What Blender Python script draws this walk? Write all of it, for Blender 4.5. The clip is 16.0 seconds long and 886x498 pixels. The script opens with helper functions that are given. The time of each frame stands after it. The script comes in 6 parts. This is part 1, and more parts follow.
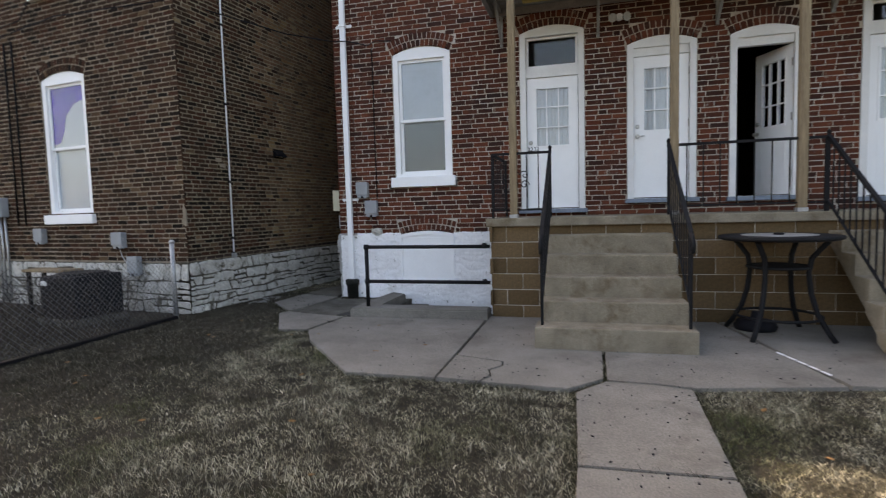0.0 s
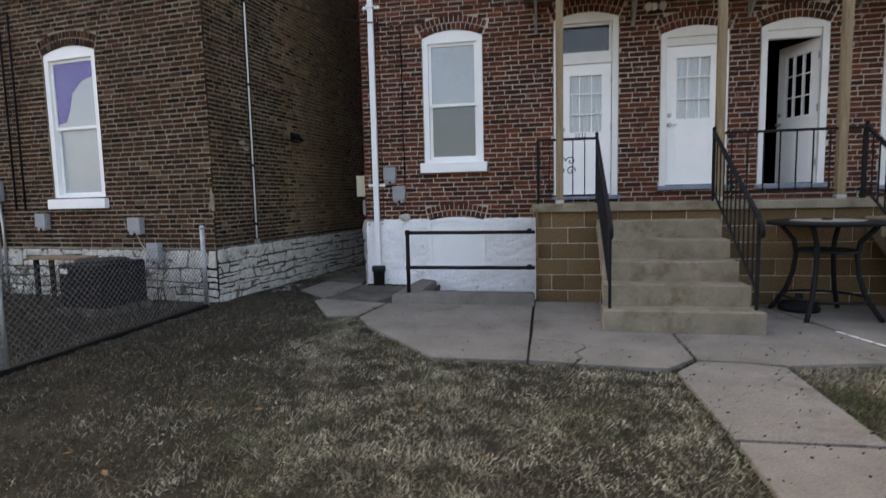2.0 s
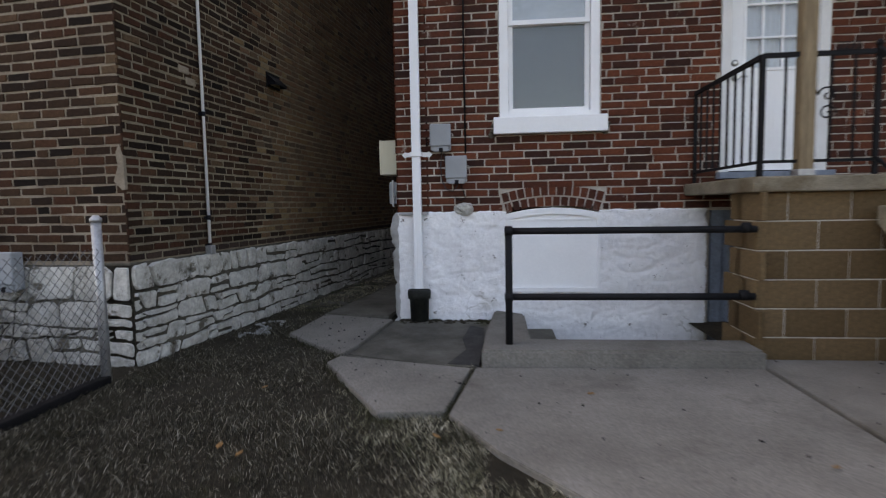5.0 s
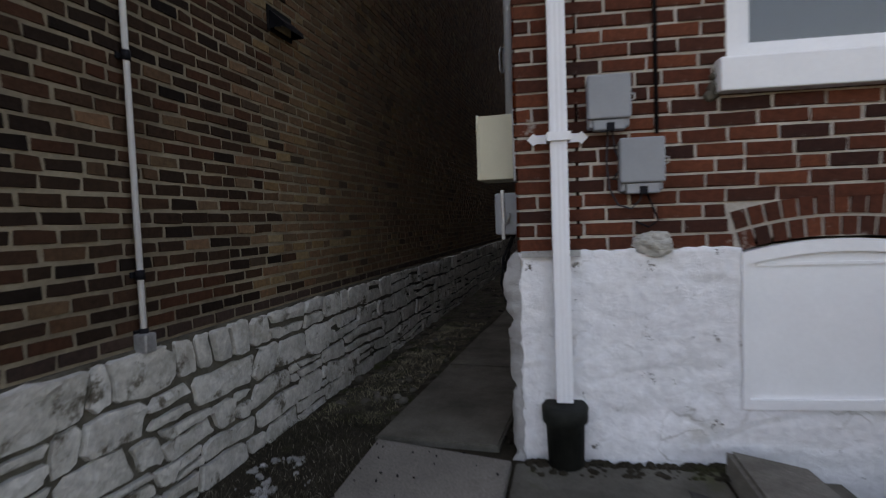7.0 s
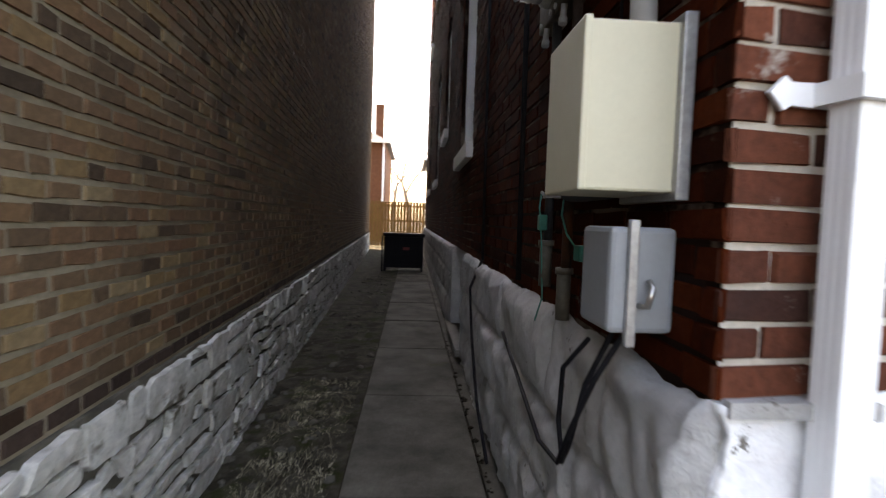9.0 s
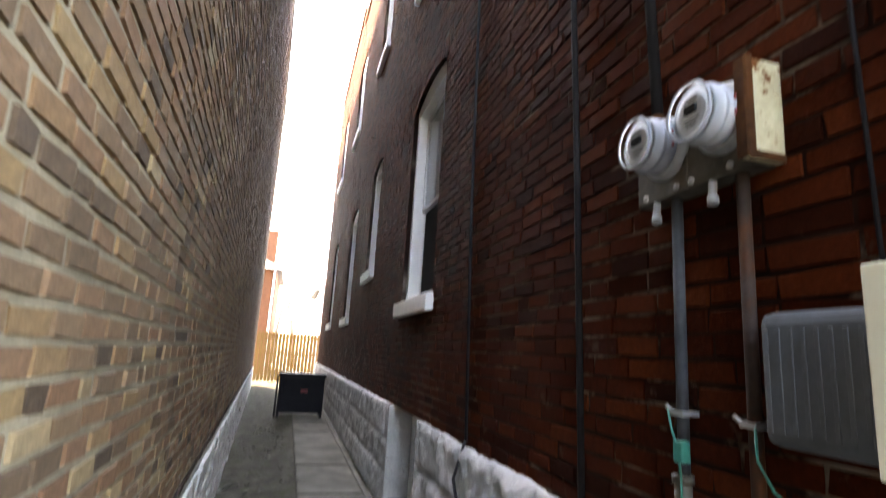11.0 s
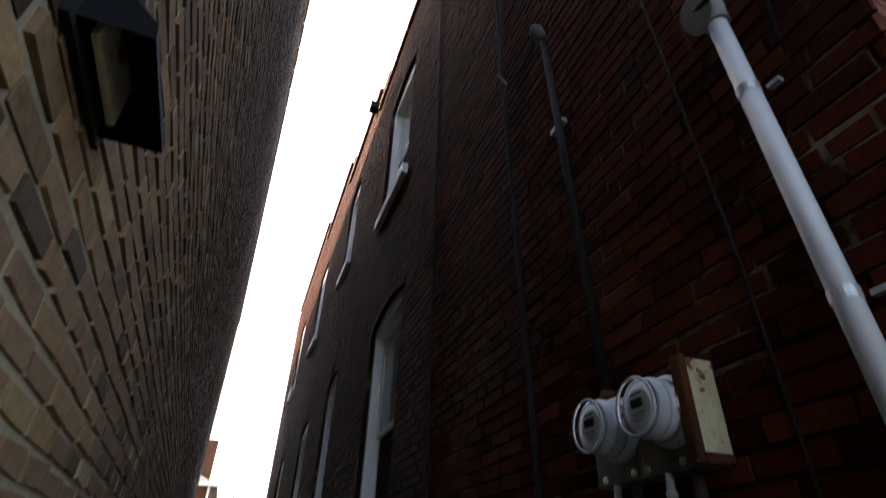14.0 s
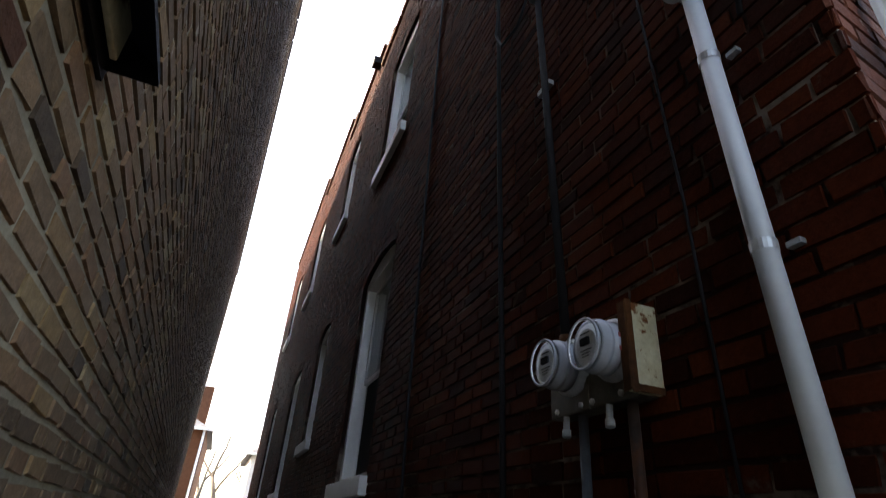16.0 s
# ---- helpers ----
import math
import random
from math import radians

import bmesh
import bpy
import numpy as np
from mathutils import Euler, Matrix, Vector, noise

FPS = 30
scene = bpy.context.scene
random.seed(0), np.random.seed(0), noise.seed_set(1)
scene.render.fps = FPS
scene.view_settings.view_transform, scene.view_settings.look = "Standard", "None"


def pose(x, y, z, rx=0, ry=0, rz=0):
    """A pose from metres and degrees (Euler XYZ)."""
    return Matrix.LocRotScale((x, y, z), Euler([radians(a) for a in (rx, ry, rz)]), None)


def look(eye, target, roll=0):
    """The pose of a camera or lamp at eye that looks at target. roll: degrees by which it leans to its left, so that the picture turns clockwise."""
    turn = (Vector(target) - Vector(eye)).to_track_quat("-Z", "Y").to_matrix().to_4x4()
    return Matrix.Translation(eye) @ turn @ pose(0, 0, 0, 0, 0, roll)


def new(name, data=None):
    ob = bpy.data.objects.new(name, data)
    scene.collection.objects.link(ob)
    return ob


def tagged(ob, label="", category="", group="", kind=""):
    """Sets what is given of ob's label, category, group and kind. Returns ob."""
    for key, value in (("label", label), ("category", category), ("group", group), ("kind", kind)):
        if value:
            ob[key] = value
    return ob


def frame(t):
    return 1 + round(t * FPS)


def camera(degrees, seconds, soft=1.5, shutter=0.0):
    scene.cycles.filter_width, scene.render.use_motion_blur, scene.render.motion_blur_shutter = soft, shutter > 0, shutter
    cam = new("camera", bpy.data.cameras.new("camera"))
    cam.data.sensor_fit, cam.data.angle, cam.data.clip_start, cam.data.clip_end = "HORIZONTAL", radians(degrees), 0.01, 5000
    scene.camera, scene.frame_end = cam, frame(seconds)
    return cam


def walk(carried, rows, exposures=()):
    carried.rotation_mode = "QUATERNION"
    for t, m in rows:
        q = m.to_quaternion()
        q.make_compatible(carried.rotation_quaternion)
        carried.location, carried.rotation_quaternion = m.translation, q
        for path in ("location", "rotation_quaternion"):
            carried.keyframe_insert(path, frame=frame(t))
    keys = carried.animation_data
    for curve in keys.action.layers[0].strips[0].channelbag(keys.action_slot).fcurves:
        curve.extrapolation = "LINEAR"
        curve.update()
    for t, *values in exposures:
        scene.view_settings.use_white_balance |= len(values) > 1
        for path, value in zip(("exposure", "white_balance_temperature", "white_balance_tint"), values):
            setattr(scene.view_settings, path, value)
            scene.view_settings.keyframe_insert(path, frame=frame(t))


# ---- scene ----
cam = camera(79.4, 16.0, soft=1.15, shutter=0.5)
PATH = [
    (0.0, (3.892, -7.957, 1.367), (3.367, -6.032, 1.221), -1.6),
    (0.5, (3.779, -8.148, 1.353), (3.413, -6.188, 1.193), -0.5),
    (1.0, (3.441, -8.249, 1.364), (3.219, -6.263, 1.283), -2.8),
    (1.5, (3.134, -8.227, 1.324), (2.803, -6.256, 1.250), -2.3),
    (2.0, (2.810, -8.181, 1.350), (2.436, -6.226, 1.159), -1.3),
    (2.5, (2.513, -7.987, 1.330), (2.398, -6.012, 1.034), -1.0),
    (3.0, (2.340, -7.546, 1.261), (2.036, -5.575, 1.117), -0.9),
    (3.2, (2.308, -7.300, 1.251), (1.981, -5.337, 1.054), 1.4),
    (5.3, (0.769, -4.683, 1.060), (0.576, -2.697, 0.918), -1.2),
    (5.5, (0.688, -4.413, 1.053), (0.383, -2.438, 0.973), 0.1),
    (6.0, (0.440, -3.820, 1.098), (0.134, -1.846, 1.002), -0.9),
    (6.5, (0.200, -3.234, 1.131), (-0.024, -1.248, 1.049), -1.5),
    (7.0, (-0.012, -2.664, 1.192), (-0.280, -0.685, 1.089), -2.1),
    (7.5, (-0.273, -2.149, 1.260), (-0.366, -0.158, 1.100), -2.2),
    (8.0, (-0.469, -1.667, 1.231), (-0.446, 0.327, 1.080), -2.1),
    (8.2, (-0.531, -1.491, 1.256), (-0.430, 0.501, 1.116), -0.6),
    (10.3, (-0.943, -0.080, 1.413), (-0.144, 1.752, 1.417), 2.1),
    (10.5, (-1.021, -0.057, 1.449), (-0.217, 1.773, 1.527), 3.2),
    (11.0, (-1.144, -0.081, 1.549), (-0.338, 1.707, 1.942), 3.5),
    (11.5, (-1.198, -0.133, 1.657), (-0.370, 1.538, 2.380), 1.1),
    (12.0, (-1.155, -0.140, 1.720), (-0.318, 1.422, 2.646), 0.9),
    (12.5, (-1.165, -0.167, 1.778), (-0.283, 1.290, 2.826), -0.7),
    (13.0, (-1.190, -0.181, 1.805), (-0.363, 1.252, 2.928), 0.5),
    (13.5, (-1.199, -0.197, 1.822), (-0.393, 1.206, 2.999), -0.6),
    (14.0, (-1.200, -0.176, 1.781), (-0.403, 1.312, 2.852), 1.8),
    (14.5, (-1.185, -0.166, 1.707), (-0.406, 1.437, 2.615), 2.4),
    (15.0, (-1.116, -0.210, 1.650), (-0.352, 1.424, 2.514), 4.0),
    (15.5, (-1.153, -0.286, 1.708), (-0.357, 1.247, 2.716), 4.4),
    (16.0, (-1.170, -0.295, 1.667), (-0.332, 1.251, 2.620), 4.4),
]
EXPOSURES = [(0.0, 2.0, 8350, 15), (3.2, 2.0, 8350, 15), (5.5, 1.85, 8750, 18), (6.2, 1.62, 8900, 19), (7.0, 1.75, 9100, 19), (8.2, 2.2, 9400, 19), (10.3, 5.1, 8900, 14), (11.0, 5.3, 8700, 13), (12.5, 4.7, 7800, 10), (14.4, 2.85, 7700, 10), (15.1, 3.2, 7700, 10), (16.0, 3.0, 7700, 10)]
walk(cam, [(t, look(eye, target, roll)) for t, eye, target, roll in PATH], EXPOSURES)

# ---- world, sun ----
SUN = Vector((-0.534, 0.469, 0.70)).normalized()
world = bpy.data.worlds.new("sky")
scene.world = world
world.use_nodes = True
wn = world.node_tree
sky = wn.nodes.new("ShaderNodeTexSky")
sky.sky_type = "NISHITA"
sky.sun_disc = False
sky.sun_elevation = math.asin(SUN.z)
sky.sun_rotation = math.atan2(SUN.x, SUN.y)
sky.air_density, sky.dust_density, sky.ozone_density = 1.0, 3.0, 1.0
wn.nodes["Background"].inputs["Strength"].default_value = 0.15
wn.links.new(sky.outputs[0], wn.nodes["Background"].inputs["Color"])
sun = new("sun", bpy.data.lights.new("sun", "SUN"))
sun.data.energy, sun.data.angle, sun.data.color = 3.5, radians(0.6), (1.0, 0.93, 0.82)
sun.matrix_world = look((0, 0, 30), Vector((0, 0, 30)) - SUN)

# ---- materials ----
def material(name, rough=0.8, metal=0.0):
    m = bpy.data.materials.new(name)
    m.use_nodes = True
    b = m.node_tree.nodes["Principled BSDF"]
    b.inputs["Roughness"].default_value, b.inputs["Metallic"].default_value = rough, metal
    b.inputs["Specular IOR Level"].default_value = 0.12 if rough > 0.65 else 0.4
    return m, m.node_tree, b


def node(tree, kind, **inputs):
    n = tree.nodes.new("ShaderNode" + kind)
    for key, value in inputs.items():
        n.inputs[key].default_value = value
    return n


def noise_of(tree, scale, detail=6.0, rough=0.6, stretch=None):
    co = tree.nodes.new("ShaderNodeTexCoord")
    n = node(tree, "TexNoise", Scale=scale, Detail=detail, Roughness=rough)
    if stretch:
        mp = tree.nodes.new("ShaderNodeMapping")
        mp.inputs["Scale"].default_value = stretch
        tree.links.new(co.outputs["Object"], mp.inputs["Vector"])
        tree.links.new(mp.outputs[0], n.inputs["Vector"])
    else:
        tree.links.new(co.outputs["Object"], n.inputs["Vector"])
    return n.outputs["Fac"]


def ramp(tree, fac, stops):
    r = tree.nodes.new("ShaderNodeValToRGB")
    el = r.color_ramp.elements
    while len(el) < len(stops):
        el.new(0.5)
    for e, (p, c) in zip(el, stops):
        e.position, e.color = p, (*c, 1.0)
    tree.links.new(fac, r.inputs["Fac"])
    return r.outputs["Color"]


def mix(tree, a, b, fac, mode="MIX"):
    n = tree.nodes.new("ShaderNodeMix")
    n.data_type, n.blend_type = "RGBA", mode
    for k, v in (("Factor", fac),):
        if isinstance(v, float):
            n.inputs[0].default_value = v
        else:
            tree.links.new(v, n.inputs[0])
    for i, v in ((6, a), (7, b)):
        if isinstance(v, tuple):
            n.inputs[i].default_value = (*v, 1.0)
        else:
            tree.links.new(v, n.inputs[i])
    return n.outputs[2]


def bump(tree, bsdf, height, strength, distance=0.01):
    n = node(tree, "Bump", Strength=strength, Distance=distance)
    tree.links.new(height, n.inputs["Height"])
    tree.links.new(n.outputs[0], bsdf.inputs["Normal"])


def surface(name, light, dark, scale=4.0, fine=60.0, rough=0.8, metal=0.0, relief=0.3, distance=0.004, stain=None, stain_at=(0.55, 0.7), stretch=None, contrast=(0.3, 0.7), grains=0.72, chips=None):
    m, t, b = material(name, rough, metal)
    col = ramp(t, noise_of(t, scale, 8.0, 0.65, stretch), [(contrast[0], dark), (contrast[1], light)])
    grain = noise_of(t, fine, 5.0, 0.7, stretch)
    col = mix(t, col, ramp(t, grain, [(0.3, (grains, grains, grains)), (0.7, (1.0, 1.0, 1.0))]), 1.0, "MULTIPLY")
    if chips:
        col = mix(t, col, chips, ramp(t, noise_of(t, 9.1, 5.0, 0.8), [(0.685, (0, 0, 0)), (0.695, (1, 1, 1))]))
    if stain:
        col = mix(t, col, stain, ramp(t, noise_of(t, scale * 0.6 + 0.37, 9.0, 0.7), [(stain_at[0], (0, 0, 0)), (stain_at[1], (1, 1, 1))]))
    t.links.new(col, b.inputs["Base Color"])
    bump(t, b, grain, relief, distance)
    return m


def brick_material(name, stops, soot, soot_at, rough=0.85, smear=None, gloss=0.12):
    m, t, b = material(name, rough)
    b.inputs["Specular IOR Level"].default_value = gloss
    geo, info = t.nodes.new("ShaderNodeNewGeometry"), t.nodes.new("ShaderNodeObjectInfo")
    add = t.nodes.new("ShaderNodeMath")
    t.links.new(geo.outputs["Random Per Island"], add.inputs[0])
    t.links.new(info.outputs["Random"], add.inputs[1])
    fr = t.nodes.new("ShaderNodeMath")
    fr.operation = "FRACT"
    t.links.new(add.outputs[0], fr.inputs[0])
    col = ramp(t, fr.outputs[0], stops)
    grain = noise_of(t, 38.0, 6.0, 0.7)
    col = mix(t, col, ramp(t, grain, [(0.25, (0.5, 0.5, 0.5)), (0.75, (1.15, 1.1, 1.05))]), 1.0, "MULTIPLY")
    col = mix(t, col, soot, ramp(t, noise_of(t, 0.9, 9.0, 0.68), [(soot_at[0], (0, 0, 0)), (soot_at[1], (1, 1, 1))]))
    if smear:
        col = mix(t, col, smear, ramp(t, noise_of(t, 5.3, 7.0, 0.74), [(0.60, (0, 0, 0)), (0.68, (0.85, 0.85, 0.85))]))
    t.links.new(col, b.inputs["Base Color"])
    bump(t, b, grain, 0.7, 0.006)
    return m


RED_BRICK = brick_material("red_brick", [(0.0, (0.045, 0.021, 0.017)), (0.2, (0.078, 0.029, 0.020)), (0.7, (0.118, 0.038, 0.023)), (1.0, (0.18, 0.058, 0.032))], (0.020, 0.015, 0.014), (0.50, 0.70), smear=(0.36, 0.32, 0.28))
# The facade's brick again, darkened in colour to match the dim alley.
DIMMED_BRICK = brick_material("dimmed_side_brick", [(0.0, (0.018, 0.0040, 0.0017)), (0.25, (0.038, 0.0072, 0.0024)), (0.7, (0.056, 0.0106, 0.0034)), (1.0, (0.078, 0.017, 0.0055))], (0.008, 0.0030, 0.002), (0.52, 0.80), smear=(0.06, 0.042, 0.033), gloss=0.03)
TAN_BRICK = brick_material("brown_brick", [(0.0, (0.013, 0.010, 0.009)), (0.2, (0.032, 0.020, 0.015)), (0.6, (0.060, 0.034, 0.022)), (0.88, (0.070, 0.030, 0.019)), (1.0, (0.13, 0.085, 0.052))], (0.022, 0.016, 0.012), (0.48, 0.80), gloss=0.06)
# Side-wall copy of TAN_BRICK, lightened in colour for the light in the alley.
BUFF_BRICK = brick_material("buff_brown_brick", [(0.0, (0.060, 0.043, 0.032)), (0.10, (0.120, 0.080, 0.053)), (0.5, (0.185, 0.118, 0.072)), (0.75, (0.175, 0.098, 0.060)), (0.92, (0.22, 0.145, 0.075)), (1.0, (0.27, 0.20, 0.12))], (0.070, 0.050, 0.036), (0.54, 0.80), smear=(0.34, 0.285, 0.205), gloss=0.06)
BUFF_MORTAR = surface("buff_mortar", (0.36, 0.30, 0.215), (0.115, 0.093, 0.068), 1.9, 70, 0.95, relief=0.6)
DARK_BRICK = brick_material("dark_brick_course", [(0.0, (0.03, 0.02, 0.018)), (1.0, (0.07, 0.045, 0.036))], (0.03, 0.025, 0.02), (0.55, 0.9))
BLOCK = brick_material("tan_block", [(0.0, (0.12, 0.08, 0.042)), (0.5, (0.155, 0.105, 0.056)), (1.0, (0.19, 0.13, 0.072))], (0.07, 0.047, 0.028), (0.6, 0.95))
FAR_BRICK = surface("far_orange_brick", (0.15, 0.068, 0.040), (0.10, 0.045, 0.027), 6, 30)
MORTAR = surface("mortar", (0.70, 0.64, 0.56), (0.34, 0.30, 0.255), 1.8, 70, 0.95, relief=0.6)
# Reddish joints with pale patches, darkened in colour for the dim alley.
DIMMED_MORTAR = surface("dimmed_side_mortar", (0.022, 0.007, 0.004), (0.006, 0.003, 0.0025), 1.6, 60, 0.95, relief=0.6, stain=(0.14, 0.112, 0.092), stain_at=(0.50, 0.58))
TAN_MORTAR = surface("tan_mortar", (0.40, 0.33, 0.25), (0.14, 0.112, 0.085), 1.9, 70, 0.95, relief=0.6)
STONE = surface("whitewashed_stone", (0.76, 0.74, 0.69), (0.42, 0.40, 0.35), 7, 26, 0.9, relief=1.0, distance=0.014, stain=(0.12, 0.105, 0.082), stain_at=(0.56, 0.63), grains=0.6)
STONE_JOINT = surface("stone_mortar", (0.17, 0.155, 0.125), (0.045, 0.040, 0.032), 6, 40, 0.95, relief=0.8)
WHITE = surface("white_paint", (0.86, 0.87, 0.88), (0.80, 0.81, 0.82), 3, 50, 0.45, relief=0.08, grains=0.95)
TRIM = surface("old_white_paint", (0.76, 0.76, 0.75), (0.66, 0.66, 0.65), 4, 45, 0.55, relief=0.2, grains=0.9, stain=(0.30, 0.27, 0.24), stain_at=(0.72, 0.82))
PVC = surface("white_plastic_pipe", (0.84, 0.85, 0.87), (0.79, 0.80, 0.82), 3, 60, 0.4, relief=0.05, grains=0.96, stain=(0.35, 0.33, 0.30), stain_at=(0.72, 0.85))
CONCRETE = surface("concrete", (0.275, 0.258, 0.228), (0.175, 0.163, 0.142), 1.7, 75, 0.9, relief=0.7, grains=0.5, stain=(0.095, 0.085, 0.07), stain_at=(0.55, 0.74))
STEP = surface("step_concrete", (0.35, 0.30, 0.225), (0.20, 0.168, 0.122), 4.0, 110, 0.9, relief=0.7, stain=(0.125, 0.095, 0.060), stain_at=(0.52, 0.66), grains=0.5)
OLD_CONCRETE = surface("mossy_concrete", (0.165, 0.155, 0.13), (0.055, 0.051, 0.042), 2.2, 60, 0.95, relief=0.7, stain=(0.07, 0.075, 0.03), stain_at=(0.60, 0.74))
ASPHALT = surface("tar_patch", (0.085, 0.08, 0.075), (0.04, 0.038, 0.036), 4, 60, 0.95, relief=0.8)
SOIL = surface("dead_lawn_soil", (0.055, 0.046, 0.033), (0.018, 0.016, 0.011), 2.4, 45, 1.0, relief=1.0, distance=0.02, stain=(0.05, 0.055, 0.02), stain_at=(0.60, 0.75))
IRON = surface("black_iron", (0.016, 0.016, 0.018), (0.009, 0.009, 0.010), 8, 60, 0.66, relief=0.2)
BLACK = surface("black_plastic", (0.014, 0.014, 0.018), (0.008, 0.008, 0.010), 6, 60, 0.7, relief=0.2)
BOOT = surface("cast_iron_boot", (0.035, 0.038, 0.033), (0.012, 0.013, 0.012), 9, 50, 0.7, relief=0.6)
STEEL = surface("galvanised_steel", (0.50, 0.50, 0.50), (0.36, 0.36, 0.36), 10, 60, 0.45, 0.6, relief=0.15)
WIRE = surface("fence_wire", (0.17, 0.17, 0.17), (0.09, 0.09, 0.09), 10, 60, 0.6, 0.2, relief=0.1)
GREY = surface("grey_enclosure", (0.30, 0.315, 0.33), (0.25, 0.265, 0.28), 5, 70, 0.6, relief=0.1, grains=0.93)
OLD_GREY = surface("weathered_grey_plastic", (0.10, 0.108, 0.113), (0.065, 0.07, 0.074), 4, 60, 0.75, relief=0.2, grains=0.85)
CREAM = surface("cream_enclosure", (0.60, 0.565, 0.425), (0.54, 0.505, 0.375), 3, 80, 0.5, relief=0.05, grains=0.96)
CONDUIT = surface("grey_conduit", (0.065, 0.070, 0.080), (0.032, 0.034, 0.038), 10, 60, 0.7, 0.0, relief=0.2)
DARK_PIPE = surface("dark_pipe", (0.013, 0.012, 0.013), (0.006, 0.0055, 0.006), 9, 60, 0.8, relief=0.2)
RUST = surface("rusted_steel", (0.56, 0.50, 0.34), (0.42, 0.36, 0.22), 9, 40, 0.7, relief=0.4, stain=(0.12, 0.042, 0.012), stain_at=(0.535, 0.575))
DEEP_RUST = surface("brown_rust", (0.085, 0.031, 0.010), (0.022, 0.010, 0.005), 14, 50, 0.9, relief=0.6)
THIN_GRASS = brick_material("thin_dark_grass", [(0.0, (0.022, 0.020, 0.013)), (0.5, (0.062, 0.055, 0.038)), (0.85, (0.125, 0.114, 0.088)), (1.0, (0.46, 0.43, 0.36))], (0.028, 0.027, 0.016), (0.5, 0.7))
WOOD = surface("weathered_lumber", (0.33, 0.25, 0.155), (0.17, 0.125, 0.08), 5, 40, 0.8, relief=0.5, stretch=(6, 6, 0.5), stain=(0.10, 0.065, 0.038), stain_at=(0.60, 0.72))
FENCE_WOOD = surface("cedar_fence", (0.14, 0.088, 0.034), (0.085, 0.052, 0.021), 5, 40, 0.85, relief=0.4, stretch=(6, 6, 0.5))
YELLOW = surface("yellow_fascia_paint", (0.60, 0.47, 0.16), (0.46, 0.36, 0.13), 3, 40, 0.7, relief=0.3, stain=(0.25, 0.19, 0.10), stain_at=(0.62, 0.8))
SOFFIT = surface("grey_metal_soffit", (0.34, 0.34, 0.33), (0.21, 0.21, 0.205), 3, 40, 0.6, relief=0.2, stain=(0.15, 0.11, 0.08), stain_at=(0.6, 0.8))
SILL_BLUE = surface("blue_grey_paint", (0.26, 0.31, 0.38), (0.16, 0.19, 0.23), 6, 40, 0.7, relief=0.4)
BLIND = surface("white_blind", (0.62, 0.64, 0.66), (0.52, 0.54, 0.56), 2, 30, 0.8, relief=0.1)
CURTAIN = surface("white_curtain", (0.74, 0.75, 0.77), (0.62, 0.63, 0.65), 5, 30, 0.9, relief=0.3, stretch=(8, 1, 0.4))
PURPLE = surface("purple_curtain", (0.13, 0.075, 0.50), (0.045, 0.022, 0.27), 6, 30, 0.9, relief=0.3)
SCREEN = surface("insect_screen", (0.20, 0.21, 0.215), (0.17, 0.175, 0.18), 2, 900, 0.8, relief=0.05)
# Near-black, for insect screens and for interiors whose darkness is painted.
DARK = surface("near_black", (0.013, 0.011, 0.010), (0.008, 0.007, 0.006), 3, 30, 0.9)
BRASS = surface("worn_chrome", (0.55, 0.54, 0.52), (0.4, 0.39, 0.37), 10, 60, 0.3, 0.9, relief=0.1)
TABLE_TOP = surface("grey_tabletop", (0.35, 0.35, 0.35), (0.26, 0.26, 0.26), 9, 80, 0.4, relief=0.1)
TEAL = surface("teal_clamp", (0.02, 0.22, 0.17), (0.015, 0.15, 0.12), 9, 60, 0.5)
ROOF = surface("grey_shingle", (0.20, 0.20, 0.22), (0.12, 0.12, 0.13), 5, 30, 0.9)
BARK = surface("bark", (0.20, 0.165, 0.135), (0.11, 0.09, 0.07), 6, 30, 0.9)
GRAVEL = surface("mossy_gravel", (0.10, 0.088, 0.066), (0.022, 0.02, 0.015), 7, 45, 0.95, relief=1.0, distance=0.02, stain=(0.028, 0.034, 0.010), stain_at=(0.50, 0.62))
SALT = surface("spilled_mortar", (0.42, 0.42, 0.41), (0.16, 0.155, 0.14), 12, 60, 0.95, relief=0.8)
MOSS = surface("edge_moss", (0.055, 0.055, 0.025), (0.02, 0.02, 0.012), 8, 40, 0.95)
LEAF = surface("dry_leaf", (0.30, 0.17, 0.07), (0.18, 0.10, 0.045), 9, 40, 0.9)
RED_MARK = surface("red_mark", (0.22, 0.03, 0.03), (0.15, 0.02, 0.02), 9, 40, 0.6)
METER_CASE = surface("grimy_meter_case", (0.13, 0.12, 0.095), (0.035, 0.030, 0.024), 9, 60, 0.6, relief=0.2, stain=(0.05, 0.035, 0.014), stain_at=(0.56, 0.68))
DIAL = surface("meter_dial", (0.60, 0.60, 0.61), (0.48, 0.48, 0.50), 9, 60, 0.5, relief=0.05)
BARREL = surface("meter_barrel", (0.33, 0.34, 0.37), (0.22, 0.23, 0.26), 9, 60, 0.25, relief=0.05, grains=0.95)
RUST_PIPE = surface("rusty_conduit", (0.055, 0.036, 0.030), (0.022, 0.014, 0.011), 7, 50, 0.75, relief=0.4, stain=(0.06, 0.022, 0.010), stain_at=(0.5, 0.6))
MAST = surface("grey_painted_mast", (0.47, 0.485, 0.51), (0.40, 0.415, 0.44), 3, 60, 0.5, relief=0.05, grains=0.95, stain=(0.24, 0.235, 0.23), stain_at=(0.70, 0.85))
BRAMBLE = surface("bare_bramble", (0.060, 0.050, 0.042), (0.022, 0.018, 0.015), 9, 60, 0.9)
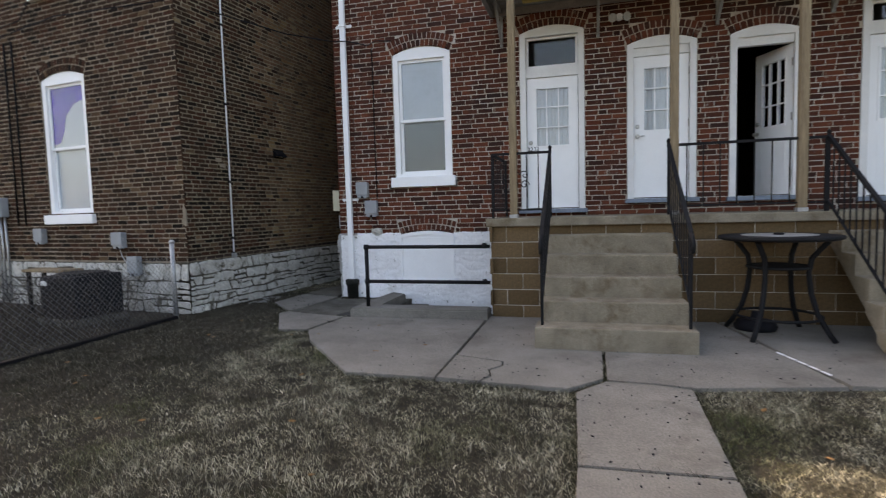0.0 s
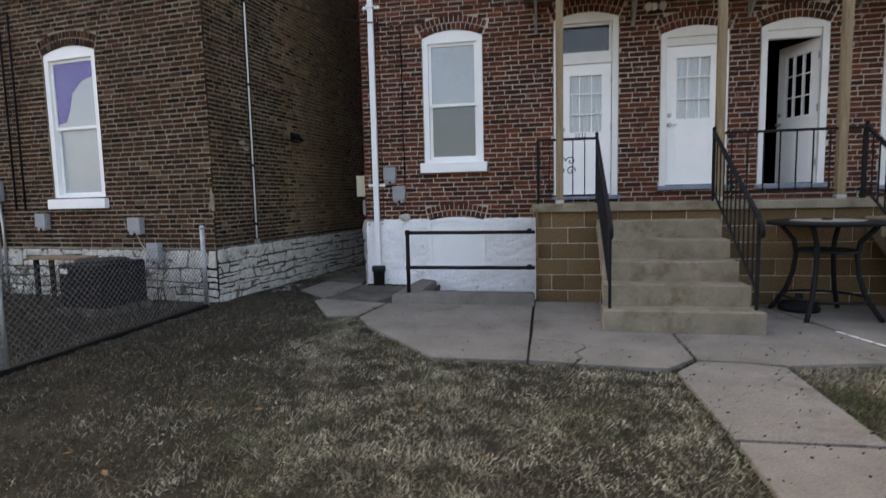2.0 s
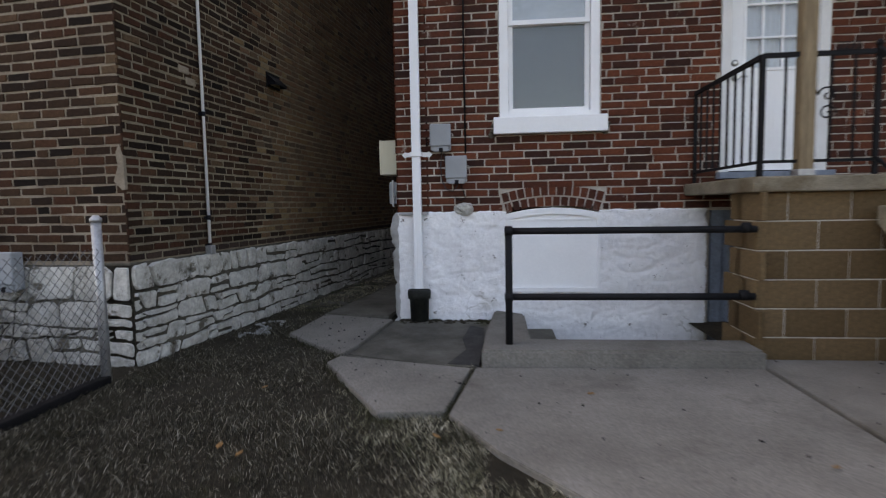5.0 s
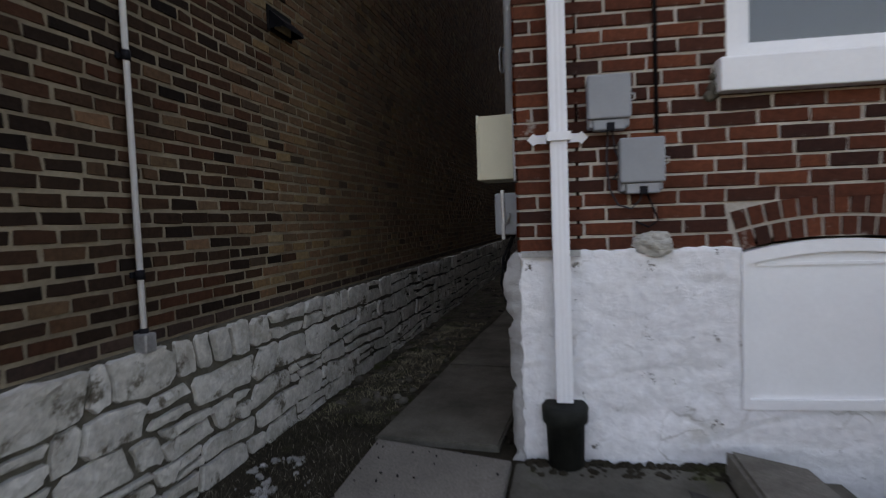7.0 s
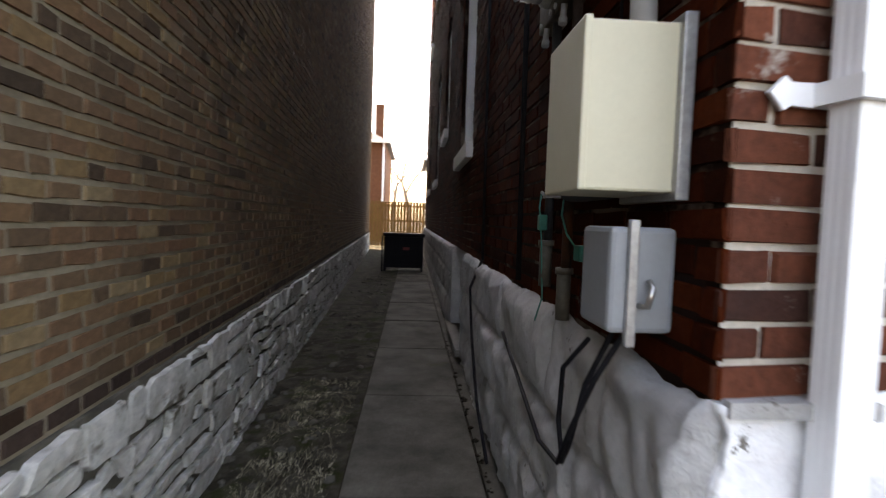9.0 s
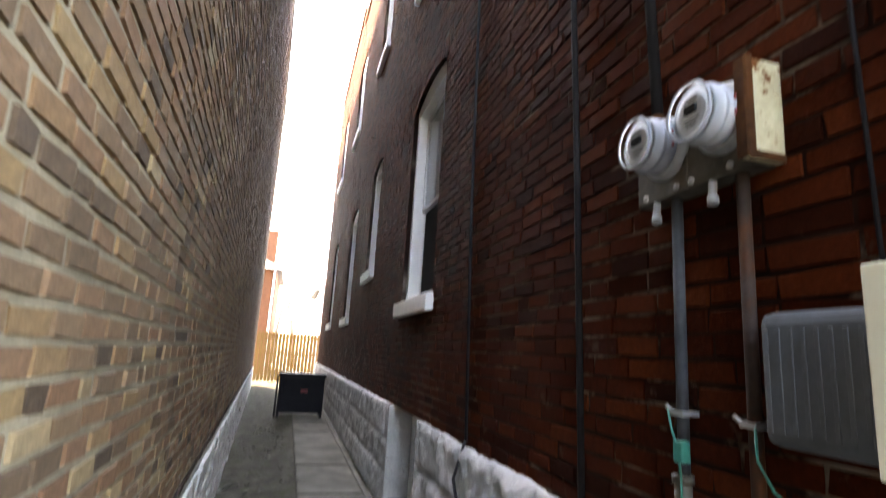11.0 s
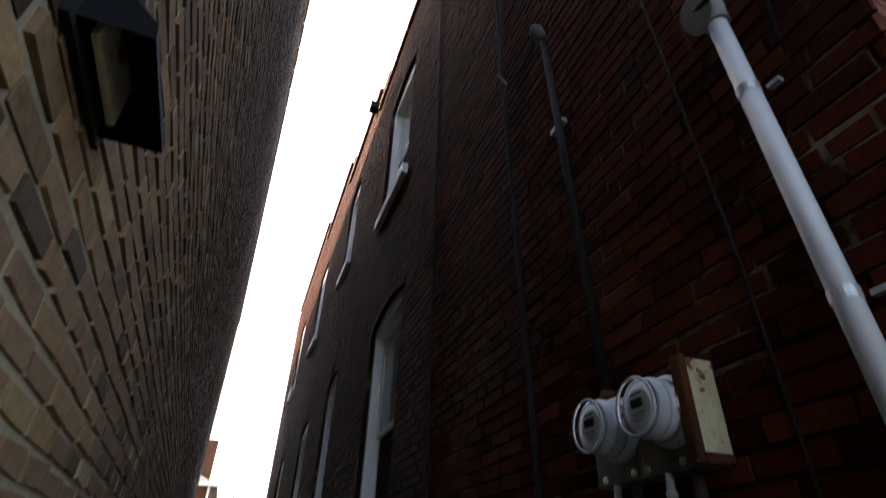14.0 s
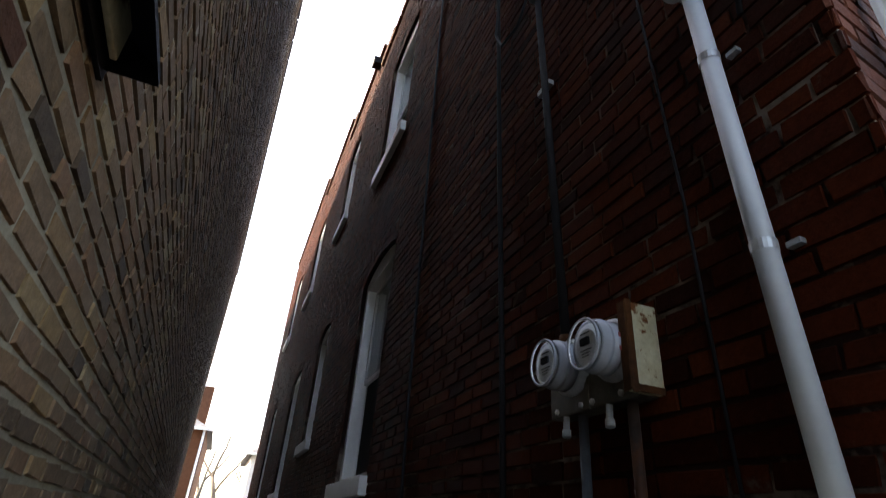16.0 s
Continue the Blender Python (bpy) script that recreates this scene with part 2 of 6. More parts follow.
PAPER = surface("white_dial", (0.72, 0.72, 0.70), (0.62, 0.62, 0.60), 9, 60, 0.6)


def grass_material():
    m, t, b = material("dead_grass", 0.9)
    geo = t.nodes.new("ShaderNodeNewGeometry")
    dry = ramp(t, geo.outputs["Random Per Island"], [(0.0, (0.036, 0.034, 0.023)), (0.35, (0.205, 0.188, 0.130)), (0.75, (0.45, 0.42, 0.315)), (1.0, (0.72, 0.67, 0.54))])
    green = ramp(t, geo.outputs["Random Per Island"], [(0.0, (0.035, 0.045, 0.014)), (1.0, (0.115, 0.12, 0.05))])
    dry = mix(t, dry, ramp(t, noise_of(t, 3.4, 8.0, 0.72), [(0.38, (0.18, 0.17, 0.15)), (0.60, (1.15, 1.12, 1.08))]), 1.0, "MULTIPLY")
    where = ramp(t, noise_of(t, 0.8, 6.0, 0.6), [(0.52, (0, 0, 0)), (0.68, (0.9, 0.9, 0.9))])
    t.links.new(mix(t, dry, green, where), b.inputs["Base Color"])
    return m


def glass_material():
    m, t, b = material("window_glass", 0.03)
    clear = node(t, "BsdfTransparent", Color=(0.93, 0.95, 0.96, 1.0))
    gloss = node(t, "BsdfGlossy", Roughness=0.03)
    both = node(t, "MixShader")
    facing = t.nodes.new("ShaderNodeLayerWeight")
    facing.inputs["Blend"].default_value = 0.5
    sharp = node(t, "Math")
    sharp.operation = "POWER"
    sharp.inputs[1].default_value = 4.0
    t.links.new(facing.outputs["Facing"], sharp.inputs[0])
    weight = node(t, "MapRange")
    weight.inputs["To Min"].default_value, weight.inputs["To Max"].default_value = 0.03, 0.6
    t.links.new(sharp.outputs[0], weight.inputs["Value"])
    t.links.new(weight.outputs[0], both.inputs[0])
    t.links.new(clear.outputs[0], both.inputs[1])
    t.links.new(gloss.outputs[0], both.inputs[2])
    t.links.new(both.outputs[0], t.nodes["Material Output"].inputs["Surface"])
    t.nodes.remove(b)
    return m


def whitewash_material(name, light, dark):
    """Limewash over stone: hairline cracks, flakes down to grey, a dirty foot."""
    m, t, b = material(name, 0.75)
    col = ramp(t, noise_of(t, 2.6, 8.0, 0.65), [(0.3, dark), (0.7, light)])
    grain = noise_of(t, 26.0, 6.0, 0.7)
    col = mix(t, col, ramp(t, grain, [(0.3, (0.86, 0.86, 0.86)), (0.65, (1.0, 1.0, 1.0))]), 1.0, "MULTIPLY")
    col = mix(t, col, (0.56, 0.54, 0.50), ramp(t, noise_of(t, 1.9, 9.0, 0.72), [(0.60, (0, 0, 0)), (0.72, (0.8, 0.8, 0.8))]))
    co = t.nodes.new("ShaderNodeTexCoord")
    wob = node(t, "TexNoise", Scale=6.0, Detail=4.0)
    t.links.new(co.outputs["Object"], wob.inputs["Vector"])
    bend = t.nodes.new("ShaderNodeVectorMath")
    bend.operation = "MULTIPLY_ADD"
    t.links.new(wob.outputs["Color"], bend.inputs[0])
    bend.inputs[1].default_value = (0.22, 0.22, 0.22)
    t.links.new(co.outputs["Object"], bend.inputs[2])
    cell = node(t, "TexVoronoi", Scale=4.2)
    cell.feature = "DISTANCE_TO_EDGE"
    t.links.new(bend.outputs[0], cell.inputs["Vector"])
    line = ramp(t, cell.outputs["Distance"], [(0.0, (1, 1, 1)), (0.028, (0, 0, 0))])
    some = ramp(t, noise_of(t, 2.1, 4.0, 0.6), [(0.55, (0, 0, 0)), (0.64, (0.7, 0.7, 0.7))])
    crack = mix(t, line, some, 1.0, "MULTIPLY")
    col = mix(t, col, (0.36, 0.34, 0.31), crack)
    flake = ramp(t, noise_of(t, 9.1, 6.0, 0.8), [(0.635, (0, 0, 0)), (0.645, (1, 1, 1))])
    col = mix(t, col, (0.17, 0.155, 0.14), flake)
    t.links.new(col, b.inputs["Base Color"])
    bump(t, b, grain, 0.9, 0.012)
    return m


GRASS, GLASS = grass_material(), glass_material()
WHITEWASH = whitewash_material("white_rendered_stone", (0.90, 0.905, 0.92), (0.78, 0.78, 0.79))
# Greyer whitewash for the alley side of the house.
GREY_WASH = whitewash_material("grey_whitewash", (0.56, 0.555, 0.55), (0.30, 0.29, 0.275))

# ---- building helpers ----
ALLEY = pose(0, 0, 0, 0, 0, -9)
LEFT = pose(-1.66, -1.53, 0, 0, 0, -6.7)
FACADE = pose(0, 0, 0)
SIDE = ALLEY @ pose(0, 0, 0, 0, 0, -90)
LEFT_SIDE = LEFT @ pose(0, 0, 0, 0, 0, 90)
rng = random.Random(7)


def box(bm, x0, x1, y0, y1, z0, z1, m=None):
    v = [bm.verts.new((x, y, z)) for z in (z0, z1) for x, y in ((x0, y0), (x1, y0), (x1, y1), (x0, y1))]
    for f in ((3, 2, 1, 0), (4, 5, 6, 7), (0, 1, 5, 4), (1, 2, 6, 5), (2, 3, 7, 6), (3, 0, 4, 7)):
        bm.faces.new([v[i] for i in f])
    if m is not None:
        bmesh.ops.transform(bm, matrix=m, verts=v)
    return v


def soft_box(x0, x1, y0, y1, z0, z1, r=0.006, bm=None, seg=2):
    b = bmesh.new()
    box(b, x0, x1, y0, y1, z0, z1)
    bmesh.ops.bevel(b, geom=b.edges[:], offset=r, segments=seg, affect="EDGES", profile=0.5)
    if bm is None:
        return b
    me = bpy.data.meshes.new("tmp")
    b.to_mesh(me)
    bm.from_mesh(me)
    b.free()
    bpy.data.meshes.remove(me)
    return bm


def tube(bm, points, r, n=8, caps=True, close=False):
    pts = [Vector(p) for p in points]
    rings = []
    last = None
    for i, p in enumerate(pts):
        if close:
            d = pts[(i + 1) % len(pts)] - pts[i - 1]
        else:
            d = pts[min(i + 1, len(pts) - 1)] - pts[max(i - 1, 0)]
        d.normalize()
        if last is None:
            side = d.orthogonal().normalized()
        else:
            side = (last - d * last.dot(d)).normalized()
        last = side
        up = d.cross(side)
        rr = r[i] if isinstance(r, (list, tuple)) else r
        rings.append([bm.verts.new(p + rr * (math.cos(a) * side + math.sin(a) * up)) for a in (2 * math.pi * k / n for k in range(n))])
    pairs = list(zip(rings, rings[1:])) + ([(rings[-1], rings[0])] if close else [])
    for a, b in pairs:
        for k in range(n):
            f = bm.faces.new((a[k], a[(k + 1) % n], b[(k + 1) % n], b[k]))
            f.smooth = True
    if caps and not close:
        bm.faces.new(rings[0][::-1])
        bm.faces.new(rings[-1])
    return bm


def lathe(bm, centre, axis, profile, n=24):
    """profile: (distance along the axis, radius) pairs."""
    c, d = Vector(centre), Vector(axis).normalized()
    s = d.orthogonal().normalized()
    u = d.cross(s)
    rings = [[bm.verts.new(c + d * h + r * (math.cos(a) * s + math.sin(a) * u)) for a in (2 * math.pi * k / n for k in range(n))] for h, r in profile]
    for a, b in zip(rings, rings[1:]):
        for k in range(n):
            bm.faces.new((a[k], a[(k + 1) % n], b[(k + 1) % n], b[k])).smooth = True
    bm.faces.new(rings[0][::-1])
    bm.faces.new(rings[-1])
    return bm


def slab_of(bm, outline, y0, y1):
    """A flat piece standing in a wall: outline of (x, z), from depth y0 to y1."""
    a = [bm.verts.new((x, y0, z)) for x, z in outline]
    b = [bm.verts.new((x, y1, z)) for x, z in outline]
    bm.faces.new(a)
    bm.faces.new(b[::-1])
    n = len(a)
    for i in range(n):
        bm.faces.new((a[(i + 1) % n], a[i], b[i], b[(i + 1) % n]))
    return bm


def ring_of(bm, outer, inner, y0, y1):
    """A closed frame between two outlines with as many points."""
    n = len(outer)
    loops = [[bm.verts.new((x, y, z)) for x, z in o] for y in (y0, y1) for o in (outer, inner)]
    fo, fi, bo, bi = loops
    for i in range(n):
        j = (i + 1) % n
        bm.faces.new((fo[i], fo[j], fi[j], fi[i]))
        bm.faces.new((bo[j], bo[i], bi[i], bi[j]))
        bm.faces.new((fo[j], fo[i], bo[i], bo[j]))
        bm.faces.new((fi[i], fi[j], bi[j], bi[i]))
    return bm


def mesh_of(name, bm, mat):
    bmesh.ops.recalc_face_normals(bm, faces=bm.faces[:])
    me = bpy.data.meshes.new(name)
    bm.to_mesh(me)
    bm.free()
    me.materials.append(mat)
    return me


def part(name, bm, mat, parent, label=""):
    ob = new(name, mesh_of(name, bm, mat))
    ob.parent = parent
    return tagged(ob, label)


def thing(name, m, label, category, group="", kind=""):
    ob = new(name)
    ob.empty_display_size = 0.1
    ob.matrix_world = m
    return tagged(ob, label, category, group, kind)


def solid(name, bm, mat, m, label, category, group="", kind=""):
    ob = new(name, mesh_of(name, bm, mat))
    ob.matrix_world = m
    return tagged(ob, label, category, group, kind)


def arch(u0, u1, z0, zs, rise, n=10):
    """Outline of an opening with a low arched head, from bottom left round."""
    w, uc = u1 - u0, (u0 + u1) / 2
    pts = [(u0, z0), (u1, z0)]
    if rise <= 0:
        return pts + [(u1, zs), (u0, zs)]
    R = (w * w / 4 + rise * rise) / (2 * rise)
    zc, th = zs + rise - R, math.asin(w / 2 / R)
    return pts + [(uc + R * math.sin(th - 2 * th * k / n), zc + R * math.cos(th - 2 * th * k / n)) for k in range(n + 1)]


# ---- walls and bricks ----
def wall_mesh(u0, u1, z0, z1, holes, face, back):
    us = sorted({u0, u1, *[v for h in holes for v in h[:2] if u0 < v < u1]})
    zs = sorted({z0, z1, *[v for h in holes for v in (h[2], h[3] + h[4]) if z0 < v < z1]})
    full = {}
    for i in range(len(us) - 1):
        for j in range(len(zs) - 1):
            cu, cz = (us[i] + us[i + 1]) / 2, (zs[j] + zs[j + 1]) / 2
            full[i, j] = not any(h[0] < cu < h[1] and h[2] < cz < h[3] + h[4] for h in holes)
    bm = bmesh.new()
    for (i, j), ok in full.items():
        if not ok:
            continue
        a, b, c, d = us[i], us[i + 1], zs[j], zs[j + 1]
        quads = [((a, face, c), (b, face, c), (b, face, d), (a, face, d)), ((b, back, c), (a, back, c), (a, back, d), (b, back, d))]
        if not full.get((i - 1, j)):
            quads.append(((a, back, c), (a, face, c), (a, face, d), (a, back, d)))
        if not full.get((i + 1, j)):
            quads.append(((b, face, c), (b, back, c), (b, back, d), (b, face, d)))
        if not full.get((i, j - 1)):
            quads.append(((a, back, c), (b, back, c), (b, face, c), (a, face, c)))
        if not full.get((i, j + 1)):
            quads.append(((a, face, d), (b, face, d), (b, back, d), (a, back, d)))
        for q in quads:
            bm.faces.new([bm.verts.new(p) for p in q])
    bmesh.ops.remove_doubles(bm, verts=bm.verts[:], dist=0.0005)
    return bm


RING = 0.215


def blocked(h, za, zb):
    """The stretch of a course that an opening and its arch take."""
    u0, u1, z0, zs, rise, ring = h
    zm = (za + zb) / 2
    if zm < z0 or zm > zs + rise + ring:
        return None
    if zm <= zs - 0.03 or rise <= 0:
        return (u0, u1) if zm < zs else None
    w, uc = u1 - u0, (u0 + u1) / 2
    R = (w * w / 4 + rise * rise) / (2 * rise)
    zc = zs + rise - R
    Ro = R + ring + 0.006
    over = Ro * Ro - (zm - zc) ** 2
    if over <= 0:
        return None
    half = min(math.sqrt(over), (w / 2) * (zm - zc) / (zs - zc) + 0.012)
    return (uc - half, uc + half)


def course_bricks(u0, u1, z0, z1, holes, L, H, seed, joint=0.014, header=6):
    r = random.Random(seed)
    rows = int((z1 - z0) / H)
    for j in range(rows):
        za, zb = z0 + j * H, z0 + (j + 1) * H
        cuts = sorted(b for b in (blocked(h, za, zb) for h in holes) if b)
        bonded = header and j % header == header - 1
        start = u0 - (L / 2 if j % 2 else 0) - r.random() * 0.03
        x = start
        n = 0
        while x < u1:
            n += 1
            length = L / 2 + 0.012 if bonded and n % 2 else L
            step = length * (1 + r.uniform(-0.05, 0.05))
            spans = [(max(x, u0), min(x + step - joint, u1))]
            for a, b in cuts:
                spans = [s for p, q in spans for s in ((p, min(q, a - joint / 2)), (max(p, b + joint / 2), q)) if s[1] - s[0] > 0.02 and s[0] >= p and s[1] <= q]
            for a, b in spans:
                if b - a > 0.02:
                    yield a, b, za + joint / 2 + r.uniform(-0.0015, 0.0015), zb - joint / 2 + r.uniform(-0.0015, 0.0015)
            x += step


FACES = ((0, 1, 2, 3), (4, 5, 1, 0), (5, 6, 2, 1), (6, 7, 3, 2), (7, 4, 0, 3))


def brick_points(a, b, c, d, r, proud=0.0, deep=0.012):
    y = -proud + r.uniform(-0.003, 0.002)
    e = 0.0025
    j = lambda: r.uniform(-0.005, 0.005)
    t = r.uniform(-0.0025, 0.0025)
    front = [(a + e + j(), y + t, c + e + j()), (b - e + j(), y - t, c + e + j()), (b - e + j(), y - t, d - e + j()), (a + e + j(), y + t, d - e + j())]
    return front + [(a, deep, c), (b, deep, c), (b, deep, d), (a, deep, d)]


def voussoirs(h, r):
    """Two rings of headers over an arched opening."""
    u0, u1, z0, zs, rise, ring = h
    if rise <= 0 or ring <= 0:
        return
    w, uc = u1 - u0, (u0 + u1) / 2
    R = (w * w / 4 + rise * rise) / (2 * rise)
    zc, th = zs + rise - R, math.asin(w / 2 / R)
    for k in range(2):
        r0, r1 = R + k * ring / 2 + 0.006, R + (k + 1) * ring / 2 - 0.009
        n = max(8, round(2 * th * (r0 + r1) / 2 / 0.073))
        for i in range(n):
            a0 = -th + 2 * th * (i + 0.10) / n
            a1 = -th + 2 * th * (i + 0.90) / n
            y = r.uniform(-0.004, 0.002)
            c = [(uc + q * math.sin(a), zc + q * math.cos(a)) for q, a in ((r0, a0), (r0, a1), (r1, a1), (r1, a0))]
            yield [(u, y, z) for u, z in c] + [(u, 0.012, z) for u, z in c]


def brick_wall(name, m, u0, u1, z0, z1, holes, mortar, mat, near, seed, thick=0.3, label="", L=0.224, H=0.076, base=None, first=None, ends=(0.0, 0.0), joint=0.014, recess=0.010, shade_mix=None):
    """A wall with its openings, its nearest bricks each on their own and the rest as one mesh. holes: u0, u1, z0, spring, rise, ring."""
    low = base if base is not None else z0
    wall = solid(name, wall_mesh(u0 + ends[0], u1 - ends[1], low, z1, holes, recess, thick), mortar, m, label, "wall", kind="structure")
    r = random.Random(seed)
    verts, faces, dark_v, dark_f = [], [], [], []
    other_v, other_f = [], []
    shared = [mesh_from([p for p in brick_points(-(L - joint) / 2, (L - joint) / 2, -(H - joint) / 2, (H - joint) / 2, r)], FACES, mat) for _ in range(12)]
    count = 0
    for a, b, c, d in course_bricks(u0, u1, z0, z1, holes, L, H, seed, joint):
        whole = abs((b - a) - (L - joint)) < 0.014
        if first and c < z0 + H:
            pts, v, f = brick_points(a, b, c, d, r), dark_v, dark_f
        # Darker bricks towards the corner paint in the dimmer light there.
        elif shade_mix and r.random() < shade_mix[1] * max(0.0, min(1.0, (shade_mix[2] - a) / shade_mix[3] + 0.35 * noise.noise(Vector((a * 0.9, c * 0.9, seed))))):
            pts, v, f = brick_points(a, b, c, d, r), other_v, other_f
        elif whole and count < 300 and near[0] < a and b < near[1] and near[2] < c and d < near[3]:
            ob = new("brick", shared[count % 12])
            ob.parent = wall
            ob.location = ((a + b) / 2, r.uniform(-0.002, 0.002), (c + d) / 2)
            ob.scale = ((b - a) / (L - joint), 1, 1)
            count += 1
            continue
        else:
            pts, v, f = brick_points(a, b, c, d, r), verts, faces
        n = len(v)
        v.extend(pts)
        f.extend(tuple(n + i for i in q) for q in FACES)
    for h in holes:
        for pts in voussoirs(h, r):
            n = len(verts)
            verts.extend(pts)
            faces.extend(tuple(n + i for i in q) for q in FACES)
    for v, f, mt in ((verts, faces, mat), (dark_v, dark_f, first), (other_v, other_f, shade_mix and shade_mix[0])):
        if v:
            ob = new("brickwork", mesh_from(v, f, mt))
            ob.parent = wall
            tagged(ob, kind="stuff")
    return wall


def mesh_from(verts, faces, mat):
    me = bpy.data.meshes.new("brick")
    me.from_pydata(verts, [], faces)
    me.update()
    me.materials.append(mat)
    return me


def stone_points(outline, r, proud):
    """A rough stone: a ragged outline, a worn arris and a nearly flat face."""
    n = len(outline)
    cu, cz = sum(p[0] for p in outline) / n, sum(p[1] for p in outline) / n
    ph = r.uniform(0, 50)
    tilt, lean = r.uniform(-0.05, 0.05), r.uniform(-0.08, 0.08)
    verts = []
    for k, y in ((1.0, 0.004), (0.992, -proud * 0.6), (0.965, -proud * 0.95), (0.6, -proud)):
        for u, z in outline:
            a, b = cu + (u - cu) * k, cz + (z - cz) * k
            lump = noise.noise(Vector((a * 13 + ph, b * 13, 3.0))) + 0.5 * noise.noise(Vector((a * 34, b * 34, ph)))
            verts.append((a, y if k == 1.0 else y - 0.007 * lump + tilt * (a - cu) + lean * (b - cz), b))
    verts.append((cu, -proud - 0.004, cz))
    faces = [(q * n + i, q * n + (i + 1) % n, (q + 1) * n + (i + 1) % n, (q + 1) * n + i) for q in range(3) for i in range(n)]
    faces += [(3 * n + i, 3 * n + (i + 1) % n, 4 * n) for i in range(n)]
    return verts, faces


def stone_outline(a, b, low, high, slant, r):
    """Points round a stone between two wavy courses, with slanted ends and chipped corners."""
    ph = r.uniform(0, 90)
    w, h = b - a, high((a + b) / 2) - low((a + b) / 2)
    cut = [r.uniform(0.03, 0.28) * min(w, h) for _ in range(4)]
    m = max(2, min(5, int(w / 0.06)))
    pts = [(a + cut[0], low(a))] + [(a + w * (i + 1) / (m + 1), low(a + w * (i + 1) / (m + 1))) for i in range(m)] + [(b - cut[1], low(b))]
    pts += [(b, low(b) + cut[1] * 0.8), (b + slant[1] * 0.5, (low(b) + high(b)) / 2), (b + slant[1], high(b) - cut[2] * 0.8)]
    pts += [(b + slant[1] - cut[2], high(b))] + [(b - w * (i + 1) / (m + 1), high(b - w * (i + 1) / (m + 1))) for i in range(m)] + [(a + slant[0] + cut[3], high(a))]
    pts += [(a + slant[0], high(a) - cut[3] * 0.8), (a + slant[0] * 0.5, (low(a) + high(a)) / 2), (a, low(a) + cut[0] * 0.8)]
    return [(u + 0.013 * noise.noise(Vector((u * 22, z * 22, ph))) + 0.008 * noise.noise(Vector((u * 60, z * 60, ph))), z + 0.011 * noise.noise(Vector((u * 22, z * 22, ph + 7))) + 0.007 * noise.noise(Vector((u * 60, z * 60, ph + 7)))) for u, z in pts]


def stone_wall(name, m, u0, u1, z0, z1, near, seed, label, thick=0.3):
    """Coursed rubble whose beds wander, split here and there into thin stones."""
    wall = solid(name, wall_mesh(u0, u1, z0 - 0.3, z1, [], 0.0, thick), STONE_JOINT, m, label, "wall", kind="structure")
    r = random.Random(seed)
    beds, z = [z0], z0
    while z < z1 - 0.02:
        h = r.uniform(0.12, 0.20)
        z = z1 if z1 - z - h < 0.10 else z + h
        beds.append(z)
    wave = lambda k: (lambda u: beds[k] + (0.0 if k in (0, len(beds) - 1) else 0.045 * noise.noise(Vector((u * 1.1, k * 3.7, seed))) + 0.018 * noise.noise(Vector((u * 4.0, k * 3.7, seed + 5)))))
    verts, faces = [], []
    count = 0
    for k in range(len(beds) - 1):
        lo, hi = wave(k), wave(k + 1)
        u, lean = u0, 0.0
        while u < u1 - 0.03:
            w = min(r.uniform(0.11, 0.46) if r.random() < 0.8 else r.uniform(0.07, 0.14), u1 - u)
            if u1 - u - w < 0.08:
                w = u1 - u
            nxt = r.uniform(-0.05, 0.05) if u + w < u1 - 0.01 else 0.0
            g = r.uniform(0.006, 0.019)
            cells = [(lo, hi)]
            if r.random() < 0.42:
                f, tilt = r.uniform(0.35, 0.66), r.uniform(-0.08, 0.08)
                mid = lambda v, lo=lo, hi=hi, f=f, tilt=tilt, c=u + w / 2: lo(v) + (hi(v) - lo(v)) * f + tilt * (v - c)
                cells = [(lo, mid), (mid, hi)]
            for a, b in cells:
                v, f = stone_points(stone_outline(u + g, u + w - g, lambda q: a(q) + g, lambda q: b(q) - g, (lean, nxt), r), r, r.uniform(0.014, 0.032))
                if near[0] < u < near[1] and count < 300:
                    ob = new("stone", mesh_from(v, f, STONE))
                    ob.parent = wall
                    count += 1
                else:
                    n = len(verts)
                    verts.extend(v)
                    faces.extend(tuple(n + i for i in q) for q in f)
            u, lean = u + w, nxt
    if verts:
        ob = new("stonework", mesh_from(verts, faces, STONE))
        ob.parent = wall
        tagged(ob, kind="stuff")
    return wall


